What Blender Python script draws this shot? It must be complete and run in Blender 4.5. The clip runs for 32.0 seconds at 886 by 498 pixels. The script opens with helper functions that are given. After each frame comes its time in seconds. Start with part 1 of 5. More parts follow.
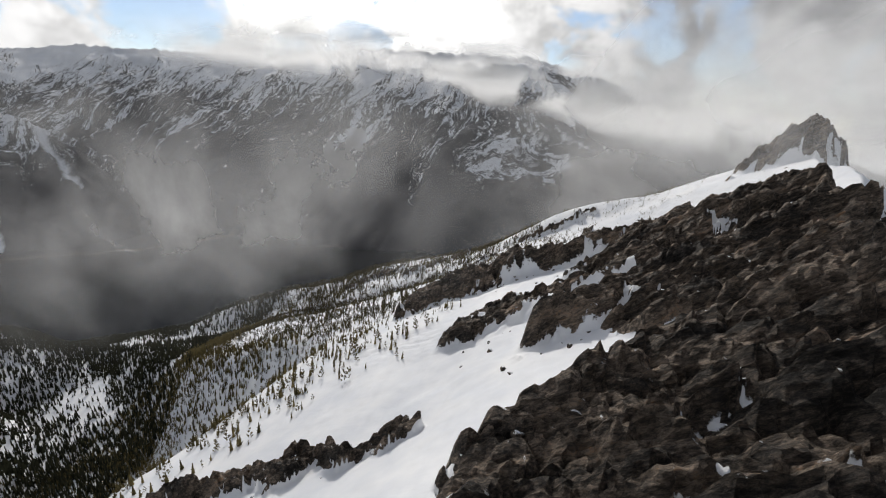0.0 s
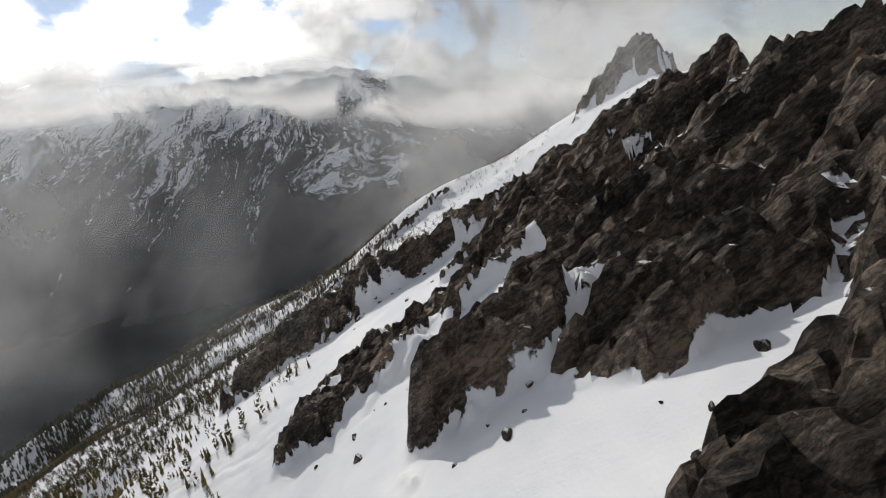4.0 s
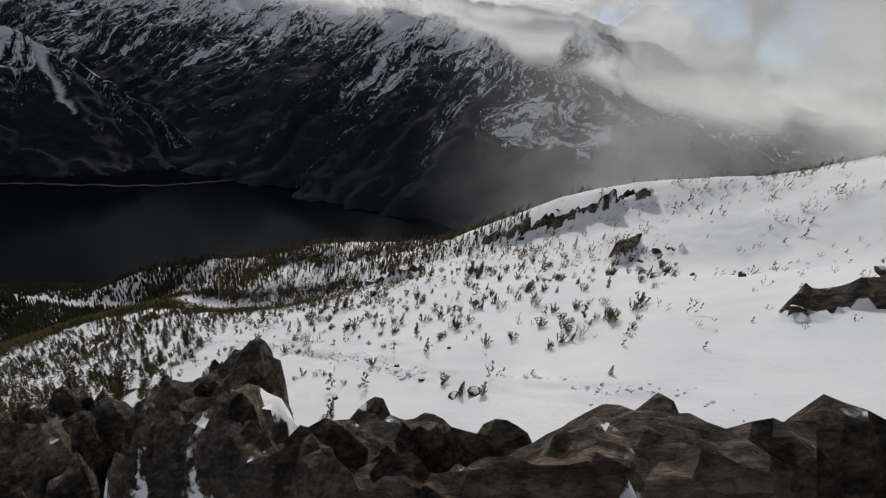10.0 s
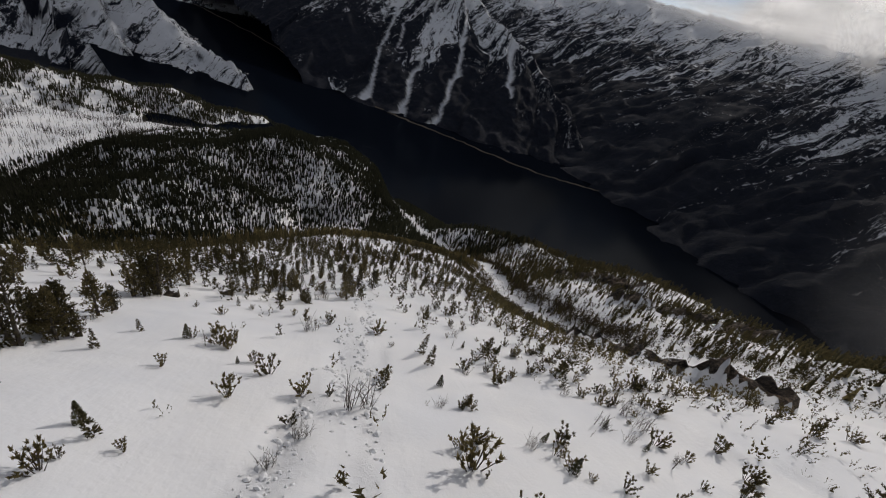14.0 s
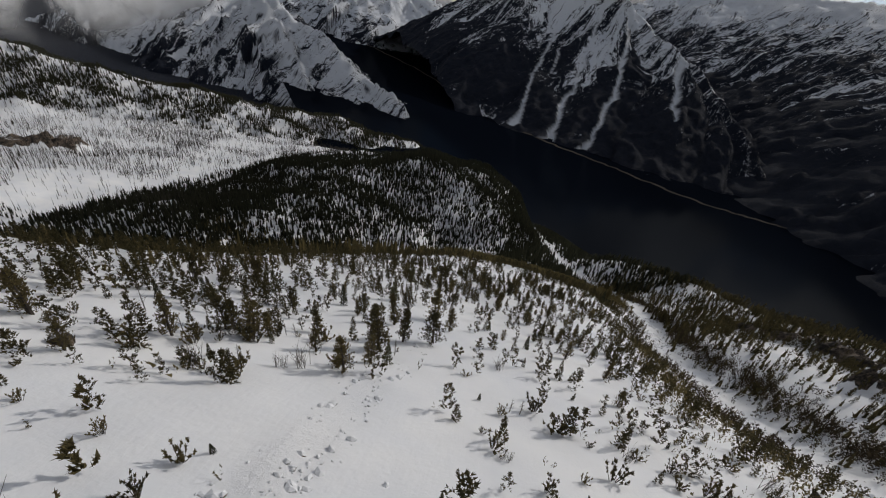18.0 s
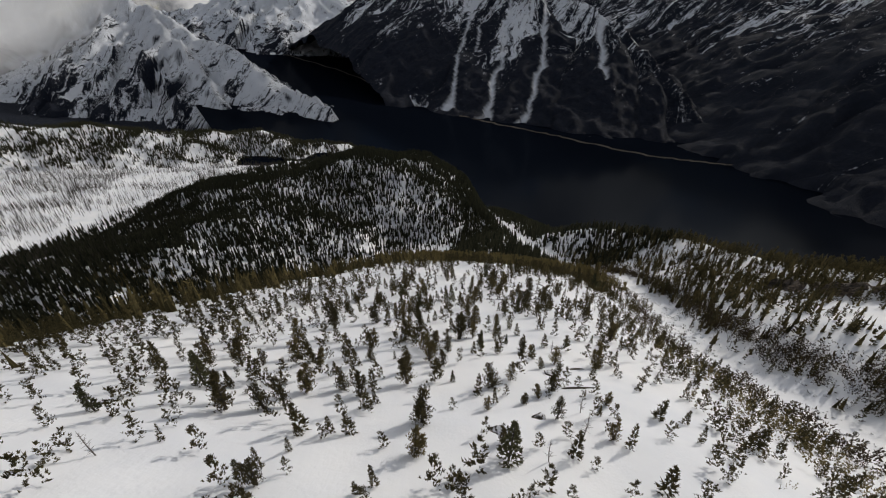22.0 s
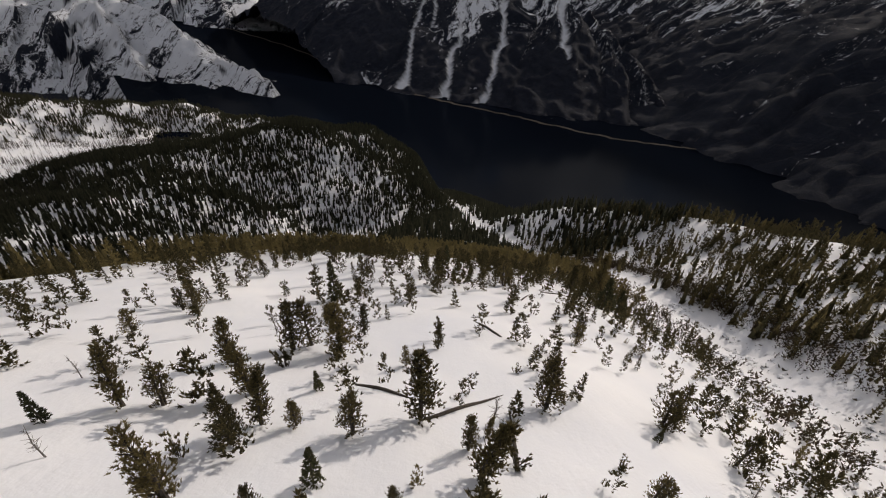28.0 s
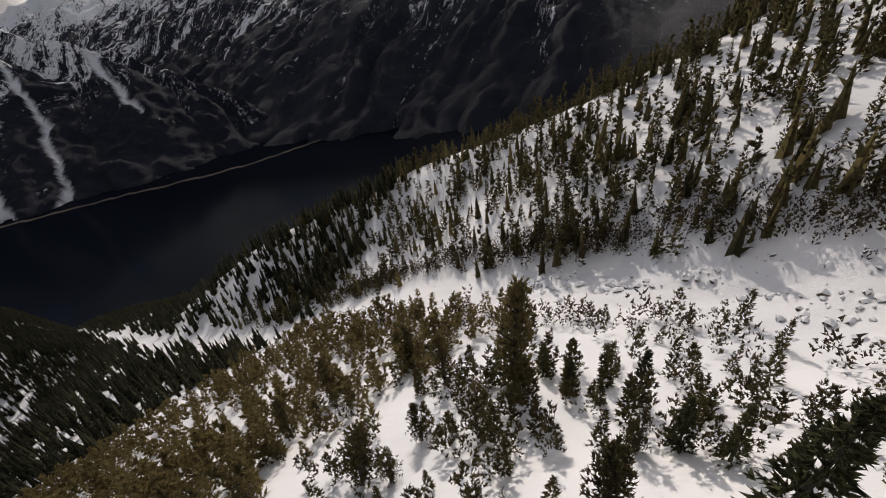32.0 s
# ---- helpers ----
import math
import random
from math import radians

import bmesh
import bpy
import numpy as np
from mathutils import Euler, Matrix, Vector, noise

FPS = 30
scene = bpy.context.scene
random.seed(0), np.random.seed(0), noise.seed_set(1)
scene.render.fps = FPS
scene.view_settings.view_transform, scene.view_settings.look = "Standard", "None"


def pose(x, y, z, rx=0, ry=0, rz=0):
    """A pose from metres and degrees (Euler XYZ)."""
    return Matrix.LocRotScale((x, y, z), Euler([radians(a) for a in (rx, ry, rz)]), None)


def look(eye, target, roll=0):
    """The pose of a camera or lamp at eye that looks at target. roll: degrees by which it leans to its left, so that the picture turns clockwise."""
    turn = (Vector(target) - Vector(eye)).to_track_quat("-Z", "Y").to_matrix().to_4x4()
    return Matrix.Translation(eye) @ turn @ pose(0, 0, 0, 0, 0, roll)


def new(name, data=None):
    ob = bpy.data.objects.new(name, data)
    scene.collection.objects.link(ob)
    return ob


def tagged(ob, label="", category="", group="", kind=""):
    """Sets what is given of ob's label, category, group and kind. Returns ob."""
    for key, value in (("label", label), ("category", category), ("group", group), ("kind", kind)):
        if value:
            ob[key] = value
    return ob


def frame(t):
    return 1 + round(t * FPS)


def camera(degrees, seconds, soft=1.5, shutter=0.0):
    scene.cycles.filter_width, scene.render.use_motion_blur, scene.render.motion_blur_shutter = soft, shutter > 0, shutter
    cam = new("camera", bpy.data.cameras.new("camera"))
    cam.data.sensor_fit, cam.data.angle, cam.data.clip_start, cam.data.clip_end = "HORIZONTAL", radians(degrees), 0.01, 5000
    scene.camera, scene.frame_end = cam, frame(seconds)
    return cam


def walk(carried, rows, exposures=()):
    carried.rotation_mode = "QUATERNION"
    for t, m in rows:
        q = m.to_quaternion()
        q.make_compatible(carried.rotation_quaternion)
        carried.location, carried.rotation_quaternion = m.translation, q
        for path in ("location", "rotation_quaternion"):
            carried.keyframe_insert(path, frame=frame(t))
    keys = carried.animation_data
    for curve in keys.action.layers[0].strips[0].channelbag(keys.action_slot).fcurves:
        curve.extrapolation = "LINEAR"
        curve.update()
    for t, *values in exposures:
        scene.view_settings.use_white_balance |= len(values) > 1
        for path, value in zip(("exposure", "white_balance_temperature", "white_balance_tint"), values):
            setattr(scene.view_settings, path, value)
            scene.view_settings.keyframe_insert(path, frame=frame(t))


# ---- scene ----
# A glide down a snowy mountain flank: first along the crags, then down over the treeline.
cam = camera(88.0, 32.0, soft=1.1)
# seconds, place, turn
ROWS = [
    (0.0, 0.00, 0.00, -0.00, 72.99, -2.14, -1.31),
    (0.5, 0.80, 5.85, -1.81, 71.78, 0.46, -3.46),
    (1.0, 1.81, 11.82, -3.80, 71.07, 2.94, -6.23),
    (1.5, 3.09, 17.94, -5.91, 70.74, 5.07, -9.59),
    (2.0, 4.41, 24.01, -8.09, 70.85, 6.72, -13.36),
    (2.5, 6.00, 30.17, -10.27, 71.60, 8.04, -17.19),
    (3.0, 8.00, 36.17, -12.11, 72.39, 9.11, -20.59),
    (3.5, 10.74, 42.58, -13.81, 72.71, 9.40, -22.25),
    (5.5, 27.84, 76.63, -19.60, 74.96, 3.63, -17.45),
    (6.0, 32.07, 85.09, -20.63, 75.39, 1.31, -15.25),
    (6.5, 35.72, 93.50, -21.36, 75.52, -0.87, -12.90),
    (7.0, 39.09, 102.06, -22.14, 75.18, -2.67, -10.43),
    (7.5, 42.12, 110.80, -22.83, 74.30, -3.82, -8.13),
    (8.0, 44.75, 119.55, -24.00, 73.38, -4.56, -6.05),
    (8.5, 46.99, 128.02, -25.28, 72.40, -5.20, -3.98),
    (9.0, 48.96, 136.37, -26.81, 71.30, -5.58, -1.96),
    (9.5, 50.48, 144.69, -28.69, 69.93, -6.02, 0.30),
    (10.0, 51.83, 153.14, -30.96, 68.33, -6.78, 3.71),
    (10.5, 53.08, 160.92, -33.42, 66.67, -7.75, 8.46),
    (11.0, 53.85, 168.59, -36.71, 65.21, -8.99, 14.29),
    (11.5, 54.05, 176.18, -39.98, 63.76, -10.47, 21.79),
    (12.0, 53.72, 183.77, -43.64, 62.34, -12.23, 30.53),
    (12.5, 52.77, 191.31, -47.45, 60.42, -13.64, 40.55),
    (13.0, 50.85, 198.48, -51.02, 60.51, -14.57, 45.65),
    (13.5, 48.02, 205.28, -54.43, 61.13, -15.20, 49.24),
    (14.0, 44.26, 211.68, -57.41, 61.50, -15.45, 52.40),
    (14.5, 40.32, 217.53, -60.23, 61.64, -14.95, 55.51),
    (15.0, 35.43, 223.11, -63.43, 61.54, -14.27, 58.57),
    (15.5, 31.05, 228.06, -66.06, 61.11, -13.59, 61.91),
    (17.5, 24.74, 235.71, -72.02, 60.53, -11.39, 70.52),
    (18.0, 20.32, 239.07, -74.98, 60.80, -10.67, 70.16),
    (18.5, 14.80, 242.89, -78.42, 61.86, -8.59, 68.46),
    (19.0, 8.98, 246.85, -81.71, 62.56, -7.13, 66.97),
    (19.5, 3.14, 251.02, -84.75, 62.87, -5.55, 65.21),
    (20.0, -2.68, 255.28, -87.80, 62.83, -4.44, 63.54),
    (20.5, -8.60, 259.90, -91.09, 62.67, -4.15, 62.92),
    (21.0, -14.20, 264.63, -94.37, 62.41, -4.00, 62.46),
    (21.5, -19.75, 269.51, -97.79, 62.10, -3.83, 61.93),
    (22.0, -25.10, 274.49, -101.56, 61.49, -3.43, 60.60),
    (22.5, -30.26, 279.45, -105.53, 61.16, -3.25, 59.79),
    (23.0, -35.21, 284.41, -109.59, 60.94, -3.18, 59.36),
    (23.5, -40.12, 289.40, -113.72, 60.78, -3.26, 58.92),
    (24.0, -45.23, 294.91, -118.08, 60.66, -3.48, 58.61),
    (24.5, -50.08, 300.07, -122.26, 60.54, -3.80, 58.31),
    (25.0, -55.10, 305.46, -126.38, 60.52, -4.11, 58.05),
    (25.5, -60.36, 310.99, -130.62, 60.52, -4.46, 57.84),
    (27.5, -79.25, 330.34, -143.46, 60.40, -5.29, 56.54),
    (28.0, -85.26, 336.37, -147.54, 60.49, -5.38, 56.23),
    (28.5, -91.46, 342.55, -151.35, 60.58, -5.61, 55.99),
    (29.0, -97.57, 348.60, -154.84, 60.69, -5.72, 55.54),
    (29.5, -104.05, 355.00, -158.59, 61.38, -4.64, 51.12),
    (30.0, -110.47, 361.12, -162.26, 62.07, -2.02, 42.19),
    (30.5, -116.64, 367.40, -165.81, 62.49, 1.56, 31.36),
    (31.0, -122.15, 373.91, -168.95, 61.88, 5.27, 19.63),
    (31.5, -126.97, 380.88, -171.95, 61.65, 8.67, 10.24),
    (32.0, -130.92, 388.37, -174.67, 61.48, 9.78, 7.63),
]
EXPOSURES = [(0.0, 0.15, 6500, 10), (8.5, -0.15, 6500, 10), (12.0, -0.3, 6500, 10), (15.0, -0.3, 6700, 13), (19.0, -0.35, 6500, 10), (21.5, -0.05, 6600, 10), (23.0, 0.05, 6700, 10), (28.0, 0.12, 7050, 15), (32.0, 0.15, 7000, 15)]
walk(cam, [(t, pose(x, y, z, rx, ry, rz)) for t, x, y, z, rx, ry, rz in ROWS], EXPOSURES)

# ---- sky and sun: low sun ahead, behind broken cloud ----
SUN_AZ, SUN_EL = 10.0, 31.0          # degrees to the left of +y, above the horizon
sun_way = Vector((-math.sin(radians(SUN_AZ)) * math.cos(radians(SUN_EL)), math.cos(radians(SUN_AZ)) * math.cos(radians(SUN_EL)), math.sin(radians(SUN_EL))))


def nodes_of(tree):
    """A short way to add nodes and links."""
    def add(kind, **settings):
        n = tree.nodes.new(kind)
        for key, value in settings.items():
            if key in n.inputs:
                n.inputs[key].default_value = value
            else:
                setattr(n, key, value)
        return n
    def link(a, b):
        tree.links.new(a, b)
    return add, link


world = bpy.data.worlds.new("sky")
world.use_nodes = True
scene.world = world
world.node_tree.nodes.clear()
add, link = nodes_of(world.node_tree)
sky = add("ShaderNodeTexSky", sky_type="NISHITA", sun_disc=False, sun_elevation=radians(SUN_EL), sun_rotation=radians(-SUN_AZ), altitude=2000.0, air_density=1.0, dust_density=1.0)
coord = add("ShaderNodeTexCoord")
stretch = add("ShaderNodeMapping")
stretch.inputs["Scale"].default_value = (1.0, 1.0, 1.15)
link(coord.outputs["Generated"], stretch.inputs["Vector"])
billow = add("ShaderNodeTexNoise", Scale=5.0, Detail=10.0, Roughness=0.56, Distortion=0.4)
link(stretch.outputs["Vector"], billow.inputs["Vector"])
cover = add("ShaderNodeMapRange", interpolation_type="SMOOTHSTEP")
for key, value in (("From Min", 0.40), ("From Max", 0.50), ("To Min", 0.0), ("To Max", 1.0)):
    cover.inputs[key].default_value = value
link(billow.outputs["Fac"], cover.inputs["Value"])
dot = add("ShaderNodeVectorMath", operation="DOT_PRODUCT")
dot.inputs[1].default_value = sun_way
link(coord.outputs["Generated"], dot.inputs[0])
glow = add("ShaderNodeMapRange", interpolation_type="SMOOTHERSTEP")
for key, value in (("From Min", 0.86), ("From Max", 1.0), ("To Min", 0.0), ("To Max", 1.0)):
    glow.inputs[key].default_value = value
link(dot.outputs["Value"], glow.inputs["Value"])
shade = add("ShaderNodeTexNoise", Scale=9.0, Detail=10.0, Roughness=0.6)
link(stretch.outputs["Vector"], shade.inputs["Vector"])
grey = add("ShaderNodeMixRGB")
grey.inputs["Color1"].default_value = (0.13, 0.135, 0.15, 1)
grey.inputs["Color2"].default_value = (0.62, 0.62, 0.63, 1)
heap = add("ShaderNodeMapRange", interpolation_type="SMOOTHSTEP")
heap.inputs["From Min"].default_value, heap.inputs["From Max"].default_value = 0.38, 0.62
link(shade.outputs["Fac"], heap.inputs["Value"])
link(heap.outputs["Result"], grey.inputs["Fac"])
lit = add("ShaderNodeMixRGB", blend_type="ADD")
lit.inputs["Color2"].default_value = (1.35, 1.33, 1.26, 1)
link(glow.outputs["Result"], lit.inputs["Fac"])
link(grey.outputs["Color"], lit.inputs["Color1"])
# bright haze low under the sun
low_way = Vector((-math.sin(radians(13)) * math.cos(radians(11)), math.cos(radians(13)) * math.cos(radians(11)), math.sin(radians(11))))
dot_low = add("ShaderNodeVectorMath", operation="DOT_PRODUCT")
dot_low.inputs[1].default_value = low_way
link(coord.outputs["Generated"], dot_low.inputs[0])
haze = add("ShaderNodeMapRange", interpolation_type="SMOOTHERSTEP")
for key, value in (("From Min", 0.70), ("From Max", 1.0), ("To Min", 0.0), ("To Max", 1.0)):
    haze.inputs[key].default_value = value
link(dot_low.outputs["Value"], haze.inputs["Value"])
hazy = add("ShaderNodeMixRGB", blend_type="ADD")
hazy.inputs["Color2"].default_value = (0.60, 0.59, 0.57, 1)
link(haze.outputs["Result"], hazy.inputs["Fac"])
link(lit.outputs["Color"], hazy.inputs["Color1"])
lit = hazy
blue = add("ShaderNodeBackground", Strength=0.09)
link(sky.outputs["Color"], blue.inputs["Color"])
cloud = add("ShaderNodeBackground", Strength=0.85)
link(lit.outputs["Color"], cloud.inputs["Color"])
both = add("ShaderNodeMixShader")
link(cover.outputs["Result"], both.inputs["Fac"])
link(blue.outputs["Background"], both.inputs[1])
link(cloud.outputs["Background"], both.inputs[2])
link(both.outputs["Shader"], add("ShaderNodeOutputWorld").inputs["Surface"])

sun = new("sun", bpy.data.lights.new("sun", "SUN"))
sun.data.energy, sun.data.angle, sun.data.color = 1.9, radians(1.0), (1.0, 0.95, 0.88)
sun.matrix_world = look((0, 0, 400), Vector((0, 0, 400)) - sun_way)

# ---- materials ----
def material(name):
    m = bpy.data.materials.new(name)
    m.use_nodes = True
    m.node_tree.nodes.clear()
    return (m, *nodes_of(m.node_tree))


def ramp(add, stops):
    r = add("ShaderNodeValToRGB")
    while len(r.color_ramp.elements) < len(stops):
        r.color_ramp.elements.new(0.5)
    for e, (at, col) in zip(r.color_ramp.elements, stops):
        e.position, e.color = at, (*col, 1)
    return r


def noise_node(add, link, where, size, detail=6.0, rough=0.6, warp=0.0):
    n = add("ShaderNodeTexNoise", Scale=size, Detail=detail, Roughness=rough, Distortion=warp)
    link(where, n.inputs["Vector"])
    return n


def rock_nodes(add, link, where, scale=1.0, warm=1.0):
    """Brown-grey broken granite: colour and height sockets."""
    # turned so that the grain runs down the fall line
    for key, value in (("Rotation", (0, 0, radians(-149))), ("Rotation", (0, radians(-38), 0)), ("Scale", (0.34, 1.0, 1.0))):
        turn = add("ShaderNodeMapping")
        turn.inputs[key].default_value = value
        link(where, turn.inputs["Vector"])
        where = turn.outputs["Vector"]
    big = noise_node(add, link, where, 0.17 * scale, 5, 0.6, 0.6)
    small = noise_node(add, link, where, 2.2 * scale, 10, 0.78)
    col = ramp(add, [(0.40, (0.016, 0.014, 0.012)), (0.46, (0.055, 0.046, 0.038)), (0.51, (0.13 * warm, 0.102, 0.078)), (0.57, (0.27 * warm, 0.21, 0.16)), (0.64, (0.34 * warm, 0.20, 0.11))])
    blend = add("ShaderNodeMath", operation="MULTIPLY_ADD")
    blend.inputs[1].default_value = 0.55
    link(small.outputs["Fac"], blend.inputs[0])
    half = add("ShaderNodeMath", operation="MULTIPLY")
    half.inputs[1].default_value = 0.45
    link(big.outputs["Fac"], half.inputs[0])
    link(half.outputs[0], blend.inputs[2])
    link(blend.outputs[0], col.inputs["Fac"])
    # broken facets: each cell is a plane tilted its own way
    high = small.outputs["Fac"]
    wobble = noise_node(add, link, where, 0.9 * scale, 3)
    bent = add("ShaderNodeMixRGB", blend_type="LINEAR_LIGHT")
    bent.inputs["Fac"].default_value = 0.35 / scale
    link(where, bent.inputs["Color1"])
    link(wobble.outputs["Color"], bent.inputs["Color2"])
    for size, weight in ((0.42, 0.7), (1.3, 1.1)):
        cell = add("ShaderNodeTexVoronoi", Scale=size * scale)
        link(bent.outputs["Color"], cell.inputs["Vector"])
        away = add("ShaderNodeVectorMath", operation="SUBTRACT")
        link(bent.outputs["Color"], away.inputs[0])
        link(cell.outputs["Position"], away.inputs[1])
        lean = add("ShaderNodeVectorMath", operation="SUBTRACT")
        lean.inputs[1].default_value = (0.5, 0.5, 0.5)
        link(cell.outputs["Color"], lean.inputs[0])
        flat = add("ShaderNodeVectorMath", operation="DOT_PRODUCT")
        link(away.outputs[0], flat.inputs[0])
        link(lean.outputs[0], flat.inputs[1])
        total = add("ShaderNodeMath", operation="MULTIPLY_ADD")
        total.inputs[1].default_value = weight * 2
        link(flat.outputs["Value"], total.inputs[0])
        link(high, total.inputs[2])
        high = total.outputs[0]
    # each block has its own tone, with dark joints between
    tone = add("ShaderNodeMapRange")
    tone.inputs["To Min"].default_value, tone.inputs["To Max"].default_value = 0.45, 1.75
    link(cell.outputs["Color"], tone.inputs["Value"])
    joint = add("ShaderNodeTexVoronoi", feature="DISTANCE_TO_EDGE", Scale=0.9 * scale)
    link(bent.outputs["Color"], joint.inputs["Vector"])
    gap = add("ShaderNodeMapRange")
    gap.inputs["From Max"].default_value, gap.inputs["To Min"].default_value = 0.05, 0.62
    link(joint.outputs["Distance"], gap.inputs["Value"])
    both = add("ShaderNodeMath", operation="MULTIPLY")
    link(tone.outputs["Result"], both.inputs[0])
    link(gap.outputs["Result"], both.inputs[1])
    toned = add("ShaderNodeVectorMath", operation="SCALE")
    link(col.outputs["Color"], toned.inputs[0])
    link(both.outputs[0], toned.inputs["Scale"])
    return toned.outputs["Vector"], high


def finish(m, add, link, colour, roughness, height=None, strength=0.5, distance=0.3):
    b = add("ShaderNodeBsdfPrincipled")
    b.inputs["Roughness"].default_value = roughness
    b.inputs["Specular IOR Level"].default_value = 0.25
    if height is not None:
        bump = add("ShaderNodeBump", Strength=strength, Distance=distance)
        link(height, bump.inputs["Height"])
        link(bump.outputs["Normal"], b.inputs["Normal"])
    if isinstance(colour, tuple):
        b.inputs["Base Color"].default_value = (*colour, 1)
    else:
        link(colour, b.inputs["Base Color"])
    link(b.outputs["BSDF"], add("ShaderNodeOutputMaterial").inputs["Surface"])
    return m


def ground_material():
    """Snow over rock: 'rock' says where stone breaks through, 'debris' where a slide has churned the snow, 'scrub' where brush shows."""
    m, add, link = material("snow_and_rock")
    where = add("ShaderNodeTexCoord").outputs["Object"]
    rock_col, rock_high = rock_nodes(add, link, where)
    mask = add("ShaderNodeAttribute", attribute_name="rock")
    fine = noise_node(add, link, where, 0.9, 7, 0.65)
    ledge = noise_node(add, link, where, 0.22, 5, 0.6)
    patchy = add("ShaderNodeMath", operation="MULTIPLY_ADD")
    patchy.inputs[1].default_value = 0.8
    link(ledge.outputs["Fac"], patchy.inputs[0])
    link(fine.outputs["Fac"], patchy.inputs[2])
    cut = add("ShaderNodeMath", operation="MULTIPLY_ADD")
    cut.inputs[1].default_value = 0.7
    link(patchy.outputs[0], cut.inputs[0])
    link(mask.outputs["Fac"], cut.inputs[2])
    face = add("ShaderNodeSeparateXYZ")
    link(add("ShaderNodeNewGeometry").outputs["Normal"], face.inputs["Vector"])
    steep = add("ShaderNodeMath", operation="MULTIPLY_ADD")
    steep.inputs[1].default_value = -1.0
    link(face.outputs["Z"], steep.inputs[0])
    link(cut.outputs[0], steep.inputs[2])
    bare = add("ShaderNodeMapRange")
    bare.inputs["From Min"].default_value, bare.inputs["From Max"].default_value = 0.52, 0.58
    link(steep.outputs[0], bare.inputs["Value"])
    drift = noise_node(add, link, where, 0.06, 4)
    grain = noise_node(add, link, where, 2.2, 6, 0.65)
    snow = ramp(add, [(0.3, (0.74, 0.76, 0.80)), (0.7, (0.88, 0.88, 0.88))])
    link(drift.outputs["Fac"], snow.inputs["Fac"])
    churn = add("ShaderNodeAttribute", attribute_name="debris")
    lumps = noise_node(add, link, where, 2.4, 8, 0.78, 0.3)
    lump_h = add("ShaderNodeMath", operation="MULTIPLY")
    link(churn.outputs["Fac"], lump_h.inputs[0])
    link(lumps.outputs["Fac"], lump_h.inputs[1])
    snow_h = add("ShaderNodeMath", operation="MULTIPLY_ADD")
    snow_h.inputs[1].default_value = 0.05
    aim = add("ShaderNodeMapping")
    aim.inputs["Rotation"].default_value = (0, 0, radians(-149))
    link(where, aim.inputs["Vector"])
    draw = add("ShaderNodeMapping")
    draw.inputs["Scale"].default_value = (0.10, 1.0, 0.3)
    link(aim.outputs["Vector"], draw.inputs["Vector"])
    runnel = noise_node(add, link, draw.outputs["Vector"], 0.75, 6, 0.62)
    ruffled = add("ShaderNodeMath", operation="MULTIPLY_ADD")
    ruffled.inputs[1].default_value = 1.1
    link(runnel.outputs["Fac"], ruffled.inputs[0])
    link(grain.outputs["Fac"], ruffled.inputs[2])
    link(ruffled.outputs[0], snow_h.inputs[0])
    boosted = add("ShaderNodeMath", operation="MULTIPLY")
    boosted.inputs[1].default_value = 0.12
    link(lump_h.outputs[0], boosted.inputs[0])
    link(boosted.outputs[0], snow_h.inputs[2])
    colour = add("ShaderNodeMixRGB")
    link(bare.outputs["Result"], colour.inputs["Fac"])
    link(snow.outputs["Color"], colour.inputs["Color1"])
    link(rock_col, colour.inputs["Color2"])
    high = add("ShaderNodeMixRGB")
    link(bare.outputs["Result"], high.inputs["Fac"])
    link(snow_h.outputs[0], high.inputs["Color1"])
    link(rock_high, high.inputs["Color2"])
    return finish(m, add, link, colour.outputs["Color"], 0.75, high.outputs["Color"], 1.0, 0.9)


def rock_material():
    m, add, link = material("broken_rock")
    where = add("ShaderNodeTexCoord").outputs["Object"]
    col, high = rock_nodes(add, link, where, 1.4)
    up = add("ShaderNodeNewGeometry")
    split = add("ShaderNodeSeparateXYZ")
    link(up.outputs["Normal"], split.inputs["Vector"])
    fine = noise_node(add, link, where, 0.7, 5)
    total = add("ShaderNodeMath", operation="MULTIPLY_ADD")
    total.inputs[1].default_value = 0.5
    link(fine.outputs["Fac"], total.inputs[0])
    link(split.outputs["Z"], total.inputs[2])
    cap = add("ShaderNodeMapRange")
    cap.inputs["From Min"].default_value, cap.inputs["From Max"].default_value = 1.10, 1.16
    link(total.outputs[0], cap.inputs["Value"])
    colour = add("ShaderNodeMixRGB")
    colour.inputs["Color2"].default_value = (0.84, 0.85, 0.87, 1)
    link(cap.outputs["Result"], colour.inputs["Fac"])
    link(col, colour.inputs["Color1"])
    return finish(m, add, link, colour.outputs["Color"], 0.85, high, 0.9, 0.4)


